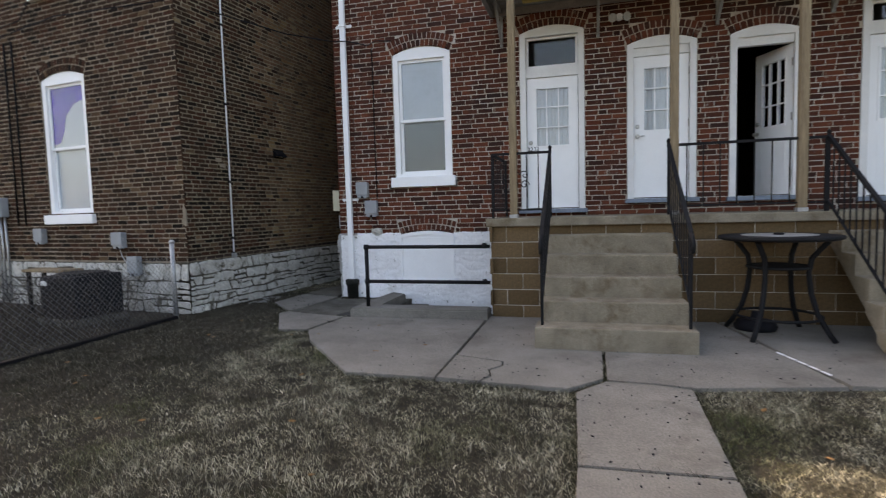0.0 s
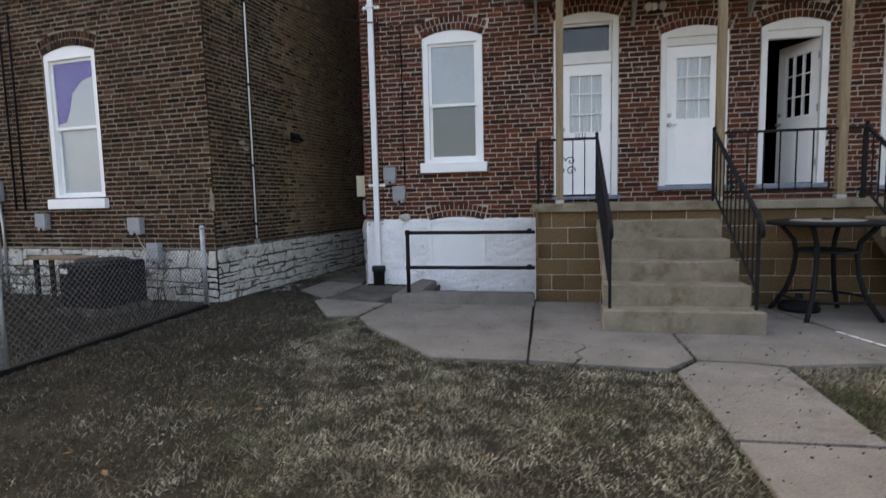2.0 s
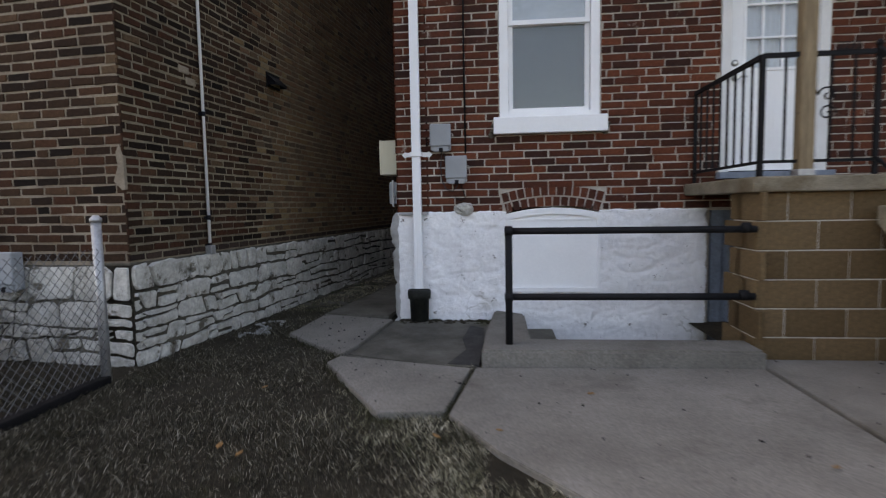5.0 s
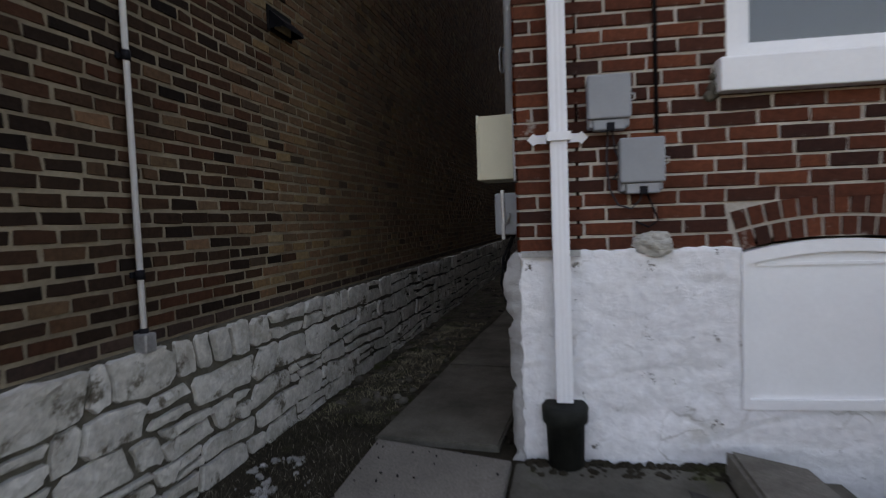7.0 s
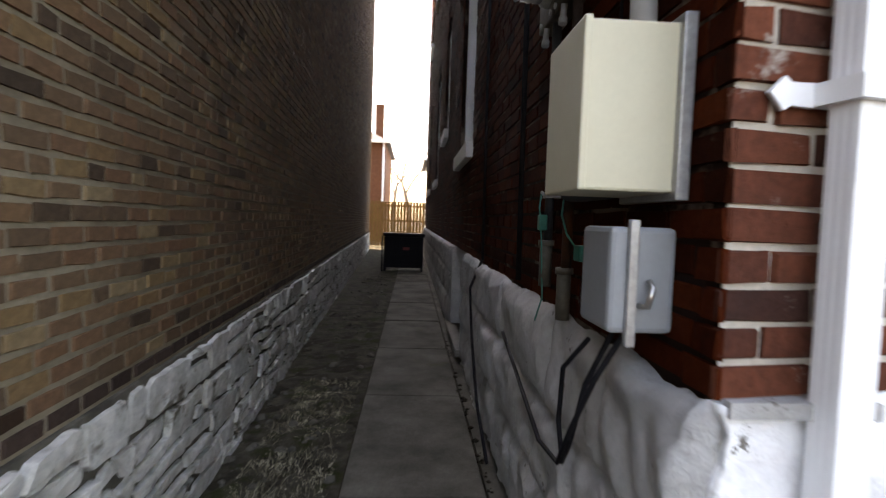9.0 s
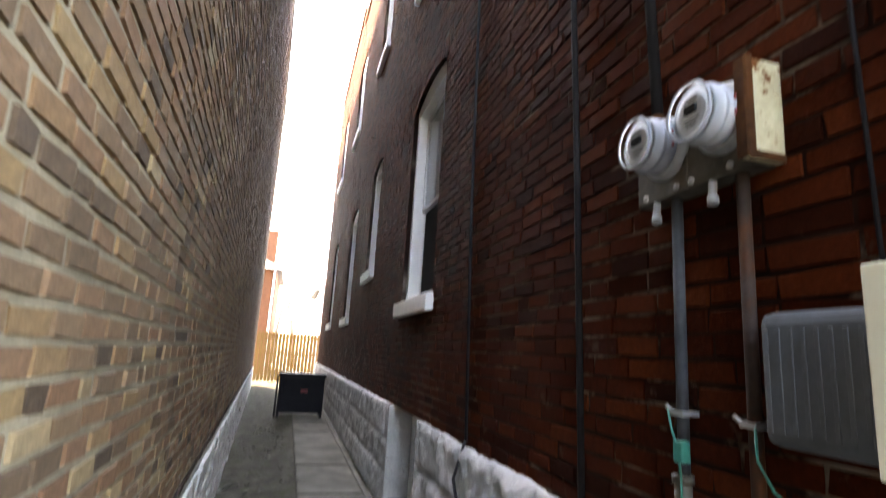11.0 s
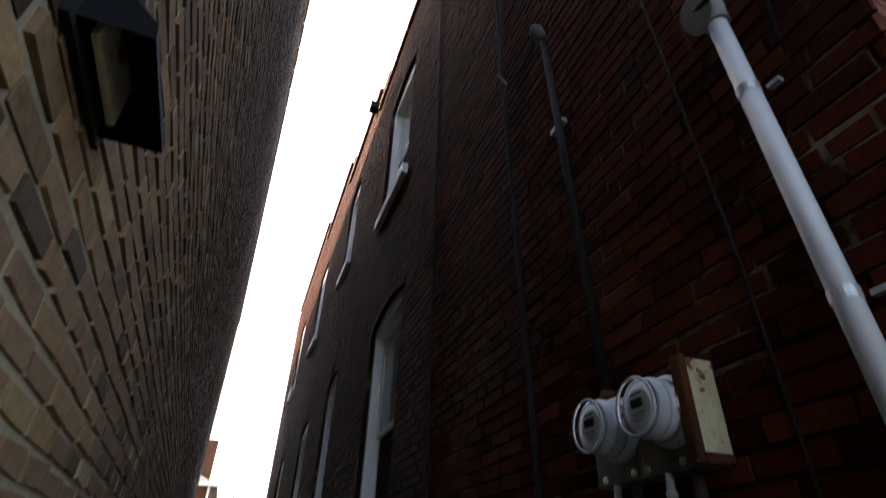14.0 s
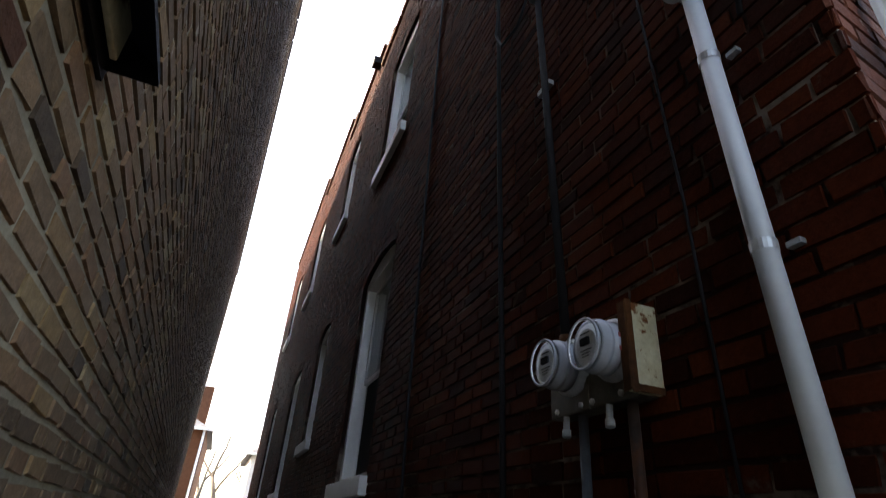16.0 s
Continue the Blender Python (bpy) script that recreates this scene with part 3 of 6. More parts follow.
def rough_face(name, m, u0, u1, z0, z1, step, depth, mat, parent, holes=(), seed=0, blocks=None):
    """Whitewashed stone standing proud of the wall behind it; blocks: length and height of the stones that still show."""
    bm = bmesh.new()
    nu, nz = max(2, int((u1 - u0) / step)), max(2, int((z1 - z0) / step))
    grid = {}
    for i in range(nu + 1):
        for j in range(nz + 1):
            u, z = u0 + (u1 - u0) * i / nu, z0 + (z1 - z0) * j / nz
            big = noise.noise(Vector((u * 2.4 + seed, z * 4.2, 1.7)))
            mid = noise.noise(Vector((u * 7 + seed, z * 11, 4.1)))
            ridge = 1 - abs(noise.noise(Vector((u * 3.1 + seed, z * 6.5, 8.3)))) * 2
            fine = noise.noise(Vector((u * 24, z * 24, seed)))
            crumb = noise.noise(Vector((u * 47 + seed, z * 47, 2.2)))
            if blocks:
                wu = u + 0.03 * noise.noise(Vector((u * 3, z * 3, 6.0)))
                wz = z + 0.02 * noise.noise(Vector((u * 2.2, z * 2, 7.0)))
                row = math.floor(wz / blocks[1])
                fu = (wu / blocks[0] + 0.37 * row + 0.5 * noise.noise(Vector((row * 5.3, 1.0, 2.0)))) % 1.0
                col = math.floor(wu / blocks[0] + 0.37 * row + 0.5 * noise.noise(Vector((row * 5.3, 1.0, 2.0))))
                fz = (wz / blocks[1]) % 1.0
                edge = min(min(fu, 1 - fu) * blocks[0], min(fz, 1 - fz) * blocks[1])
                own = noise.noise(Vector((col * 2.7 + 0.3, row * 3.9 + 0.6, 4.4)))
                split = noise.noise(Vector((u * 9 + z * 5 + col, z * 3.5 - u * 2, row * 1.7)))
                facet = abs(noise.noise(Vector((u * 5 + col * 3, z * 7, row * 2.3))))
                y = -0.014 - depth * (0.30 * own + 0.45 * min(1.0, edge / 0.05) + 0.30 * split + 0.35 * facet + 0.08 * fine + 0.05 * crumb)
            else:
                y = -0.012 - depth * (0.45 * big + 0.30 * mid + 0.16 * fine + 0.10 * crumb - 0.26 * max(0, ridge - 0.72) * 3)
            top = z if j < nz else z + 0.022 * noise.noise(Vector((u * 6, 3.3, seed))) + 0.010 * noise.noise(Vector((u * 23, 3.3, seed)))
            side = 0.022 * noise.noise(Vector((z * 7, 1.3, seed))) + 0.014 * noise.noise(Vector((z * 21, 1.3, seed))) if i in (0, nu) else 0.0
            grid[i, j] = bm.verts.new((u + (abs(side) if i == 0 else -abs(side)), min(y, -0.002), top))
    for i in range(nu):
        for j in range(nz):
            cu, cz = u0 + (u1 - u0) * (i + 0.5) / nu, z0 + (z1 - z0) * (j + 0.5) / nz
            if any(h[0] < cu < h[1] and h[2] < cz < h[3] for h in holes):
                continue
            bm.faces.new((grid[i, j], grid[i + 1, j], grid[i + 1, j + 1], grid[i, j + 1])).smooth = True
    edge = [e for e in bm.edges if e.is_boundary]
    out = bmesh.ops.extrude_edge_only(bm, edges=edge)
    for v in (g for g in out["geom"] if isinstance(g, bmesh.types.BMVert)):
        v.co.y = 0.02
    bm.verts.ensure_lookup_table()
    for v in [v for v in bm.verts if not v.link_faces]:
        bm.verts.remove(v)
    ob = new(name, mesh_of(name, bm, mat))
    ob.parent = parent
    return ob


# ---- windows and doors, in a wall's own frame ----
def sash(bm, a, b, c, d, w, y0, y1):
    ring_of(bm, [(a, c), (b, c), (b, d), (a, d)], [(a + w, c + w), (b - w, c + w), (b - w, d - w), (a + w, d - w)], y0, y1)


def window_unit(m, u0, u1, z0, zs, rise, name, label, upper=None, lower=None, sill=0.16, over=0.055, meet=0.5, trim=None, deep=0.0):
    trim = trim or WHITE
    win = thing(name, m, label, "window", kind="structure")
    bm = bmesh.new()
    inner_top = zs - 0.03
    outer = arch(u0 + 0.004, u1 - 0.004, z0, zs, rise)
    n = len(outer) - 2
    inner = [(u0 + 0.085, z0 + 0.05), (u1 - 0.085, z0 + 0.05)] + [(u1 - 0.085 - (u1 - u0 - 0.17) * k / (n - 1), inner_top - 0.05) for k in range(n)]
    ring_of(bm, outer, inner, 0.02 + deep * 0.3, 0.14 + deep)
    part("frame", bm, trim, win)
    a, b, c, d = u0 + 0.088, u1 - 0.088, z0 + 0.053, inner_top - 0.053
    mid = c + (d - c) * meet
    for nm, lo, hi, y, cover in (("upper_sash", mid - 0.018, d, 0.055 + deep, upper), ("lower_sash", c, mid + 0.018, 0.085 + deep, lower)):
        bm = bmesh.new()
        sash(bm, a, b, lo, hi, 0.042, y, y + 0.03)
        s = part(nm, bm, trim, win)
        if cover != DARK:
            bm = bmesh.new()
            box(bm, a + 0.043, b - 0.043, y + 0.012, y + 0.017, lo + 0.043, hi - 0.043)
            g = part("pane", bm, GLASS, s, "clear glass")
            g.visible_shadow = False
        if cover:
            bm = bmesh.new()
            back = 0.024 if cover != DARK else 0.004
            box(bm, a + 0.043, b - 0.043, y + back, y + back + 0.005, lo + 0.043, hi - 0.043)
            part("blind" if cover != DARK else "screen", bm, cover, s, "drawn blind behind the glass; in alley windows a stand-in for pale reflections" if cover != DARK else "dark insect screen")
    # Near-black sheet in place of the unlit room.
    bm = bmesh.new()
    box(bm, u0 - 0.02, u1 + 0.02, 0.16 + deep, 0.2 + deep, z0 - 0.02, zs + rise)
    part("backing", bm, DARK, win, "near-black sheet painted for the unlit room behind")
    bm = soft_box(u0 - over, u1 + over, -0.07, 0.13 + deep, z0 - sill, z0 - 0.002, 0.008)
    part("sill", bm, trim, win, "thick white painted stone sill")
    return win


def door_unit(m, u0, u1, z0, zs, rise, name, label, transom=0.0, swing=0.0, knob_left=True, cover=None, number=False):
    """An arched frame with a half-glazed door. transom: height of the light over the door; swing: degrees by which it stands open."""
    d = thing(name, m, label, "door", kind="structure")
    outer = arch(u0 + 0.004, u1 - 0.004, z0, zs, rise)
    n = len(outer) - 2
    f = 0.085
    top = zs - 0.05
    inner = [(u0 + f, z0 + 0.012), (u1 - f, z0 + 0.012)] + [(u1 - f - (u1 - u0 - 2 * f) * k / (n - 1), top) for k in range(n)]
    bm = bmesh.new()
    ring_of(bm, outer, inner, 0.0, 0.13)
    part("frame", bm, TRIM, d, "arched white painted frame")
    a, b, c = u0 + f + 0.004, u1 - f - 0.004, z0 + 0.02
    if transom:
        head = top - transom
        bm = bmesh.new()
        box(bm, a - 0.002, b + 0.002, 0.03, 0.11, head - 0.13, head)
        part("transom_bar", bm, TRIM, d)
        bm = bmesh.new()
        sash(bm, a, b, head + 0.003, top - 0.003, 0.035, 0.05, 0.09)
        tr = part("transom", bm, TRIM, d)
        bm = bmesh.new()
        box(bm, a + 0.036, b - 0.036, 0.065, 0.07, head + 0.039, top - 0.039)
        part("pane", bm, GLASS, tr).visible_shadow = False
        # The unlit space over the door is painted as a near-black sheet.
        bm = bmesh.new()
        box(bm, a, b, 0.14, 0.16, head - 0.1, top)
        part("dark_panel", bm, DARK, d, "near-black sheet painted for the unlit space behind the transom light")
        ztop = head - 0.134
    else:
        head = top - 0.11
        bm = bmesh.new()
        box(bm, a - 0.002, b + 0.002, 0.03, 0.11, head, top + 0.002)
        part("head_board", bm, TRIM, d)
        ztop = head - 0.004
    w, h = b - a, ztop - c
    leaf = new("door_leaf")
    leaf.parent = d
    hinge = b if knob_left else a
    leaf.matrix_local = pose(hinge, 0.06, c, 0, 0, swing)
    sgn = -1 if knob_left else 1
    X = lambda t: sgn * t * w
    x0, x1 = sorted((X(0.004), X(0.996)))
    gx0, gx1 = sorted((X(0.15), X(0.84)))
    gz0, gz1 = h * 0.47, h * 0.93
    bm = bmesh.new()
    ring_of(bm, [(x0, 0.005), (x1, 0.005), (x1, h), (x0, h)], [(gx0, gz0), (gx1, gz0), (gx1, gz1), (gx0, gz1)], 0.0, 0.042)
    for k in range(2):
        p0 = gx0 + (gx1 - gx0) * (0.02 + 0.52 * k)
        p1 = p0 + (gx1 - gx0) * 0.44
        ring_of(bm, [(p0, h * 0.09), (p1, h * 0.09), (p1, h * 0.38), (p0, h * 0.38)], [(p0 + 0.018, h * 0.09 + 0.018), (p1 - 0.018, h * 0.09 + 0.018), (p1 - 0.018, h * 0.38 - 0.018), (p0 + 0.018, h * 0.38 - 0.018)], -0.005, 0.0)
    body = part("leaf", bm, WHITE, d, "white half-glazed leaf")
    body.parent = leaf
    bm = bmesh.new()
    sash(bm, gx0, gx1, gz0, gz1, 0.026, -0.008, 0.046)
    for k in (1, 2):
        u = gx0 + (gx1 - gx0) * k / 3
        box(bm, u - 0.008, u + 0.008, -0.004, 0.04, gz0 + 0.02, gz1 - 0.02)
        z = gz0 + (gz1 - gz0) * k / 3
        box(bm, gx0 + 0.02, gx1 - 0.02, -0.003, 0.039, z - 0.008, z + 0.008)
    part("glazing_bars", bm, WHITE, leaf)
    for i in range(3):
        for j in range(3):
            bm = bmesh.new()
            px0, px1 = gx0 + (gx1 - gx0) * i / 3 + 0.01, gx0 + (gx1 - gx0) * (i + 1) / 3 - 0.01
            pz0, pz1 = gz0 + (gz1 - gz0) * j / 3 + 0.01, gz0 + (gz1 - gz0) * (j + 1) / 3 - 0.01
            box(bm, px0, px1, 0.016, 0.020, pz0, pz1)
            part("pane", bm, GLASS, leaf).visible_shadow = False
    if cover:
        bm = bmesh.new()
        n = 24
        top_v = [(gx0 + (gx1 - gx0) * k / n, 0.05 + 0.006 * math.sin(k * 1.9)) for k in range(n + 1)]
        rows = [[bm.verts.new((x, y, z)) for x, y in top_v] for z in (gz0, gz1)]
        back = [[bm.verts.new((x, y + 0.003, z)) for x, y in top_v] for z in (gz0, gz1)]
        for k in range(n):
            bm.faces.new((rows[0][k], rows[0][k + 1], rows[1][k + 1], rows[1][k]))
            bm.faces.new((back[0][k + 1], back[0][k], back[1][k], back[1][k + 1]))
        part("curtain", bm, cover, leaf, "white curtain behind the panes")
    kx = X(0.93)
    bm = bmesh.new()
    lathe(bm, (kx, 0.0, h * 0.44), (0, -1, 0), [(0, 0.028), (0.008, 0.028), (0.01, 0.012), (0.035, 0.012), (0.04, 0.024), (0.055, 0.027), (0.066, 0.018)], 16)
    tube(bm, [(kx, -0.05, h * 0.44), (kx - sgn * 0.09, -0.05, h * 0.44)], 0.008)
    part("handle", bm, BRASS, leaf, "worn metal lever handle")
    bm = bmesh.new()
    lathe(bm, (kx, 0.0, h * 0.51), (0, -1, 0), [(0, 0.03), (0.012, 0.028), (0.016, 0.012)], 16)
    part("deadbolt", bm, BRASS, leaf)
    for z in (0.14, 0.52, 0.88):
        bm = bmesh.new()
        tube(bm, [(0, -0.008, h * z - 0.05), (0, -0.008, h * z + 0.05)], 0.009, 8)
        part("hinge", bm, BRASS, leaf)
    bm = soft_box(u0 - 0.03, u1 + 0.03, -0.09, 0.13, z0 - 0.05, z0 + 0.008, 0.006)
    part("threshold", bm, SILL_BLUE, d, "worn blue-grey painted threshold")
    if not swing:
        # Sheet coloured near-black to stand for the room's darkness.
        bm = bmesh.new()
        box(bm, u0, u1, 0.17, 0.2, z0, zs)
        part("backing", bm, DARK, d, "near-black sheet painted for the unlit room behind")
    return d

# ---- ground and pavement ----
def flat_poly(outline, z0, z1, r=0.008):
    bm = bmesh.new()
    a = [bm.verts.new((x, y, z1)) for x, y in outline]
    b = [bm.verts.new((x, y, z0)) for x, y in outline]
    bm.faces.new(a)
    bm.faces.new(b[::-1])
    n = len(a)
    for i in range(n):
        bm.faces.new((a[i], b[i], b[(i + 1) % n], a[(i + 1) % n]))
    bmesh.ops.recalc_face_normals(bm, faces=bm.faces[:])
    tops = [e for e in bm.edges if all(v.co.z > z1 - 1e-6 for v in e.verts)]
    bmesh.ops.bevel(bm, geom=tops, offset=r, segments=2, affect="EDGES")
    return bm


PIT = (1.19, 2.70, -1.20, 0.0)
bm = bmesh.new()
xs, ys = [-400, -12, PIT[0], PIT[1], 14, 400], [-400, -12, PIT[2], PIT[3] + 0.02, 30, 400]
gv = {(i, j): bm.verts.new((x, y, -0.035)) for i, x in enumerate(xs) for j, y in enumerate(ys)}
for i in range(5):
    for j in range(5):
        if (i, j) != (2, 2):
            bm.faces.new((gv[i, j], gv[i + 1, j], gv[i + 1, j + 1], gv[i, j + 1]))
ground = solid("ground", bm, SOIL, pose(0, 0, 0), "bare soil under patchy dead winter grass", "ground", kind="structure")

SLABS = [
    [(-0.80, 0.17), (-0.86, -0.66), (-0.22, -1.30), (-0.16, -1.10), (-0.06, -0.07)],
    [(-0.20, -1.34), (-0.25, -1.50), (0.31, -2.40), (0.66, -2.36), (0.77, -1.60), (0.40, -1.50)],
    [(0.80, -1.57), (2.66, -1.52), (2.66, -3.83), (1.86, -3.82), (0.95, -2.80), (0.69, -2.38)],
    [(2.69, -1.32), (4.03, -1.32), (4.00, -3.64), (3.74, -3.92), (3.05, -3.88), (3.12, -3.72), (3.075, -3.56), (3.17, -3.42), (3.155, -3.30), (2.69, -3.15)],
    [(2.685, -3.165), (3.142, -3.315), (3.155, -3.42), (3.06, -3.56), (3.105, -3.72), (3.036, -3.88), (2.68, -3.84)],
    [(4.05, -1.32), (5.30, -1.32), (5.72, -3.52), (4.66, -3.74), (4.40, -3.68), (4.03, -3.66)],
    [(5.33, -1.32), (8.30, -1.32), (8.30, -3.72), (6.42, -3.70), (6.06, -3.48), (5.75, -3.50)],
    [(8.33, -1.32), (12.0, -1.32), (12.0, -3.72), (8.33, -3.72)],
    [(3.80, -3.98), (4.02, -3.69), (4.38, -3.71), (4.63, -3.78), (4.60, -5.11), (3.83, -5.13)],
    [(3.83, -5.16), (4.60, -5.14), (4.56, -6.6), (3.82, -6.6)],
    [(3.82, -6.63), (4.56, -6.63), (4.54, -8.1), (3.80, -8.1)],
    [(3.80, -8.13), (4.54, -8.13), (4.52, -9.6), (3.78, -9.6)],
    [(3.78, -9.63), (4.52, -9.63), (4.5, -11.2), (3.76, -11.2)],
]
pavement = thing("pavement", pose(0, 0, 0), "cracked grey concrete pavement slabs in front of the porch", "pavement", kind="structure")
for k, outline in enumerate(SLABS):
    part("slab", flat_poly(outline, -0.12, 0.0 + 0.004 * math.sin(k * 2.1), 0.005), CONCRETE, pavement)
part("broken_slab", flat_poly([(-0.04, -0.06), (-0.145, -1.12), (-0.19, -1.24), (0.40, -1.46), (0.79, -1.55), (0.845, -0.9), (0.90, -0.10)], -0.12, -0.012, 0.01), OLD_CONCRETE, pavement, "dark broken concrete patch beside the house")

part("tar_patch", flat_poly([(0.60, -1.47), (0.82, -1.50), (0.84, -0.92), (0.83, -0.40), (0.70, -0.30), (0.66, -0.75), (0.71, -1.10)], -0.03, -0.004, 0.004), ASPHALT, pavement, "dark tar patch beside the kerb")

alley_walk = thing("alley_walk", ALLEY, "narrow concrete walk of old slabs down the alley", "pavement", kind="structure")
y = 0.075
for k in range(18):
    n = 1.5
    # Stained old concrete, its colour also chosen darker for the dim alley.
    part("slab", flat_poly([(-0.85, y), (-0.14, y), (-0.14, y + n - 0.008), (-0.85, y + n - 0.008)], -0.12, 0.006 * math.sin(k * 1.7), 0.012), OLD_CONCRETE, alley_walk)
    y += n
bm = bmesh.new()
nx, ny = 14, 220
rows = [[bm.verts.new((-2.6 + 1.74 * i / nx, 0.4 + 25.6 * j / ny, -0.03 + 0.03 * noise.noise(Vector((i * 0.9, j * 0.55, 5))) + 0.02 * noise.noise(Vector((i * 2.1, j * 1.9, 9))))) for i in range(nx + 1)] for j in range(ny + 1)]
for j in range(ny):
    for i in range(nx):
        bm.faces.new((rows[j][i], rows[j][i + 1], rows[j + 1][i + 1], rows[j + 1][i])).smooth = True
part("side_strip", bm, GRAVEL, alley_walk, "broken mossy gravel strip beside the slabs")
bm = bmesh.new()
box(bm, -0.12, 0.1, 0.4, 26, -0.2, -0.02)
part("edge_strip", bm, OLD_CONCRETE, alley_walk)
bm = bmesh.new()
for k in range(420):
    s = 0.006 + 0.03 * rng.random() ** 3
    lathe(bm, (rng.uniform(-1.5, -0.86) - 0.25 * rng.random(), 0.6 + 11 * rng.random() ** 1.4, -0.03), (rng.uniform(-0.5, 0.5), rng.uniform(-0.5, 0.5), 1), [(0, s * 1.3), (s * 0.6, s), (s * 1.0, s * 0.45)], 5)
tagged(part("rubble", bm, OLD_CONCRETE, alley_walk, "loose rubble and gravel"), "loose rubble and gravel", kind="stuff")


def inside(x, y, poly):
    hit = False
    for (x0, y0), (x1, y1) in zip(poly, poly[1:] + poly[:1]):
        if (y0 > y) != (y1 > y) and x < x0 + (y - y0) * (x1 - x0) / (y1 - y0):
            hit = not hit
    return hit


def grass_patch(name, spots, label, tall=0.032, mat=None):
    """Short matted blades, each bent over, thinner where the soil shows through."""
    verts, faces = [], []
    r = random.Random(3)
    for x, y in spots:
        n = noise.noise(Vector((x * 1.7, y * 1.7, 0))) + 0.7 * noise.noise(Vector((x * 6, y * 6, 2))) + 0.5 * noise.noise(Vector((x * 17, y * 17, 8)))
        h = tall * (0.62 + 0.55 * max(-0.8, n)) * r.uniform(0.4, 1.4)
        if h < 0.007:
            continue
        a, lean = r.uniform(0, 6.283), r.uniform(0.4, 1.7) * h
        w = r.uniform(0.0009, 0.0022)
        px, py = math.cos(a) * w, math.sin(a) * w
        b = r.uniform(0, 6.283)
        lx, ly = math.cos(b) * lean, math.sin(b) * lean
        k = len(verts)
        verts += [(x - px, y - py, -0.035), (x + px, y + py, -0.035), (x + px * 0.8 + lx * 0.5, y + py * 0.8 + ly * 0.5, -0.035 + h * 0.75), (x - px * 0.8 + lx * 0.5, y - py * 0.8 + ly * 0.5, -0.035 + h * 0.75), (x + lx * 1.2, y + ly * 1.2, -0.035 + h)]
        faces += [(k, k + 1, k + 2, k + 3), (k + 3, k + 2, k + 4)]
    ob = new(name, mesh_from(verts, faces, mat or GRASS))
    return tagged(ob, label, "grass", kind="stuff")


r = random.Random(11)
spots = []
while len(spots) < 520000:
    x, y = r.uniform(-2.6, 9.0), -0.4 - 9.2 * r.random() ** 0.85
    if y > -3.0 and (x > 0.9 or x < -1.55):
        continue
    if x < -1.66 and y > -1.4:
        continue
    if any(inside(x, y, s) for s in SLABS) or (0.8 < x < 2.75 and y > -1.6) or (x > 4.5 and y > -3.4) or (-0.2 < x < 0.9 and y > -1.5):
        continue
    spots.append((x, y))
for k in range(5000):
    spots.append((r.uniform(-1.45, -0.80), r.uniform(-0.5, 0.6)))
for k in range(60000):
    x, y = r.uniform(-1.6, 0.9), r.uniform(-4.2, -0.4)
    if not any(inside(x, y, s) for s in SLABS) and not (x > -0.22 and y > -1.5):
        spots.append((x, y))
sparse_dark, dry = [], []
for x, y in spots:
    # Towards the fence the blades are darker and slightly sparser.
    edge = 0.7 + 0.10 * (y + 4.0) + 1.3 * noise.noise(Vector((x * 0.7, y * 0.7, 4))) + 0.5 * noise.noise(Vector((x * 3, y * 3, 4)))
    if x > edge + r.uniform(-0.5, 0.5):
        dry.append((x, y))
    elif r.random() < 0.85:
        sparse_dark.append((x, y))
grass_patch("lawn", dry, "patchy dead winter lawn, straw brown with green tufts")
grass_patch("lawn", sparse_dark, "dark thin winter grass near the fence", mat=THIN_GRASS)
spots = []
for k in range(9000):
    v = ALLEY @ Vector((r.uniform(-1.40, -0.92), 0.3 + 3.2 * r.random(), 0))
    spots.append((v.x, v.y))
grass_patch("alley_weeds", spots, "low weeds along the alley walk", 0.03)

# ---- right house: facade ----
D1, D2, D3, D4 = (2.95, 3.86), (4.43, 5.32), (5.72, 6.56), (7.21, 8.13)
HOLES = [
    (0.985, 1.905, 1.89, 3.76, 0.10, RING),
    (1.04, 1.90, 0.86, 1.00, 0.06, 0.20),
    (*D1, 1.33, 3.86, 0.09, RING), (*D2, 1.44, 3.56, 0.09, RING), (*D3, 1.43, 3.56, 0.09, RING), (*D4, 1.38, 3.86, 0.10, RING),
    (2.88, 3.74, -1.05, 1.0, 0, 0),
    (0.985, 1.905, 5.02, 6.9, 0.10, RING), (3.2, 4.1, 5.02, 6.9, 0.10, RING), (5.6, 6.5, 5.02, 6.9, 0.10, RING),
]
HOUSE_TOP = 8.2
wall_front = brick_wall("wall_front", FACADE, 0.0, 13.0, 1.02, HOUSE_TOP, HOLES, MORTAR, RED_BRICK, (0.0, 2.8, 1.0, 2.6), 5, label="dark red-brown brick back wall with pale mortar", base=-1.6, ends=(0.06, 0.0), joint=0.012, H=0.0706)
bm = bmesh.new()
outer = [(0.0115, 0.0125), (0.0605, 0.0125), (0.0185, 0.0552)]
lo, hi = ([bm.verts.new((x, y, z)) for x, y in outer] for z in (-0.3, HOUSE_TOP))
bm.faces.new(hi)
for k in range(3):
    bm.faces.new((lo[k], lo[(k + 1) % 3], hi[(k + 1) % 3], hi[k]))
part("corner_core", bm, DIMMED_MORTAR, wall_front)
bm = bmesh.new()
box(bm, 0.012, 0.0598, 0.010, 0.0122, -0.3, HOUSE_TOP)
part("corner_joint", bm, MORTAR, wall_front)
window_unit(FACADE, 0.985, 1.905, 1.89, 3.76, 0.10, "window_1", "white sash window with blind and dark insect screen", BLIND, SCREEN, 0.155, 0.055, 0.47)
window_unit(FACADE, 0.985, 1.905, 5.02, 6.9, 0.10, "window_2", "white upper floor sash window", BLIND, SCREEN)
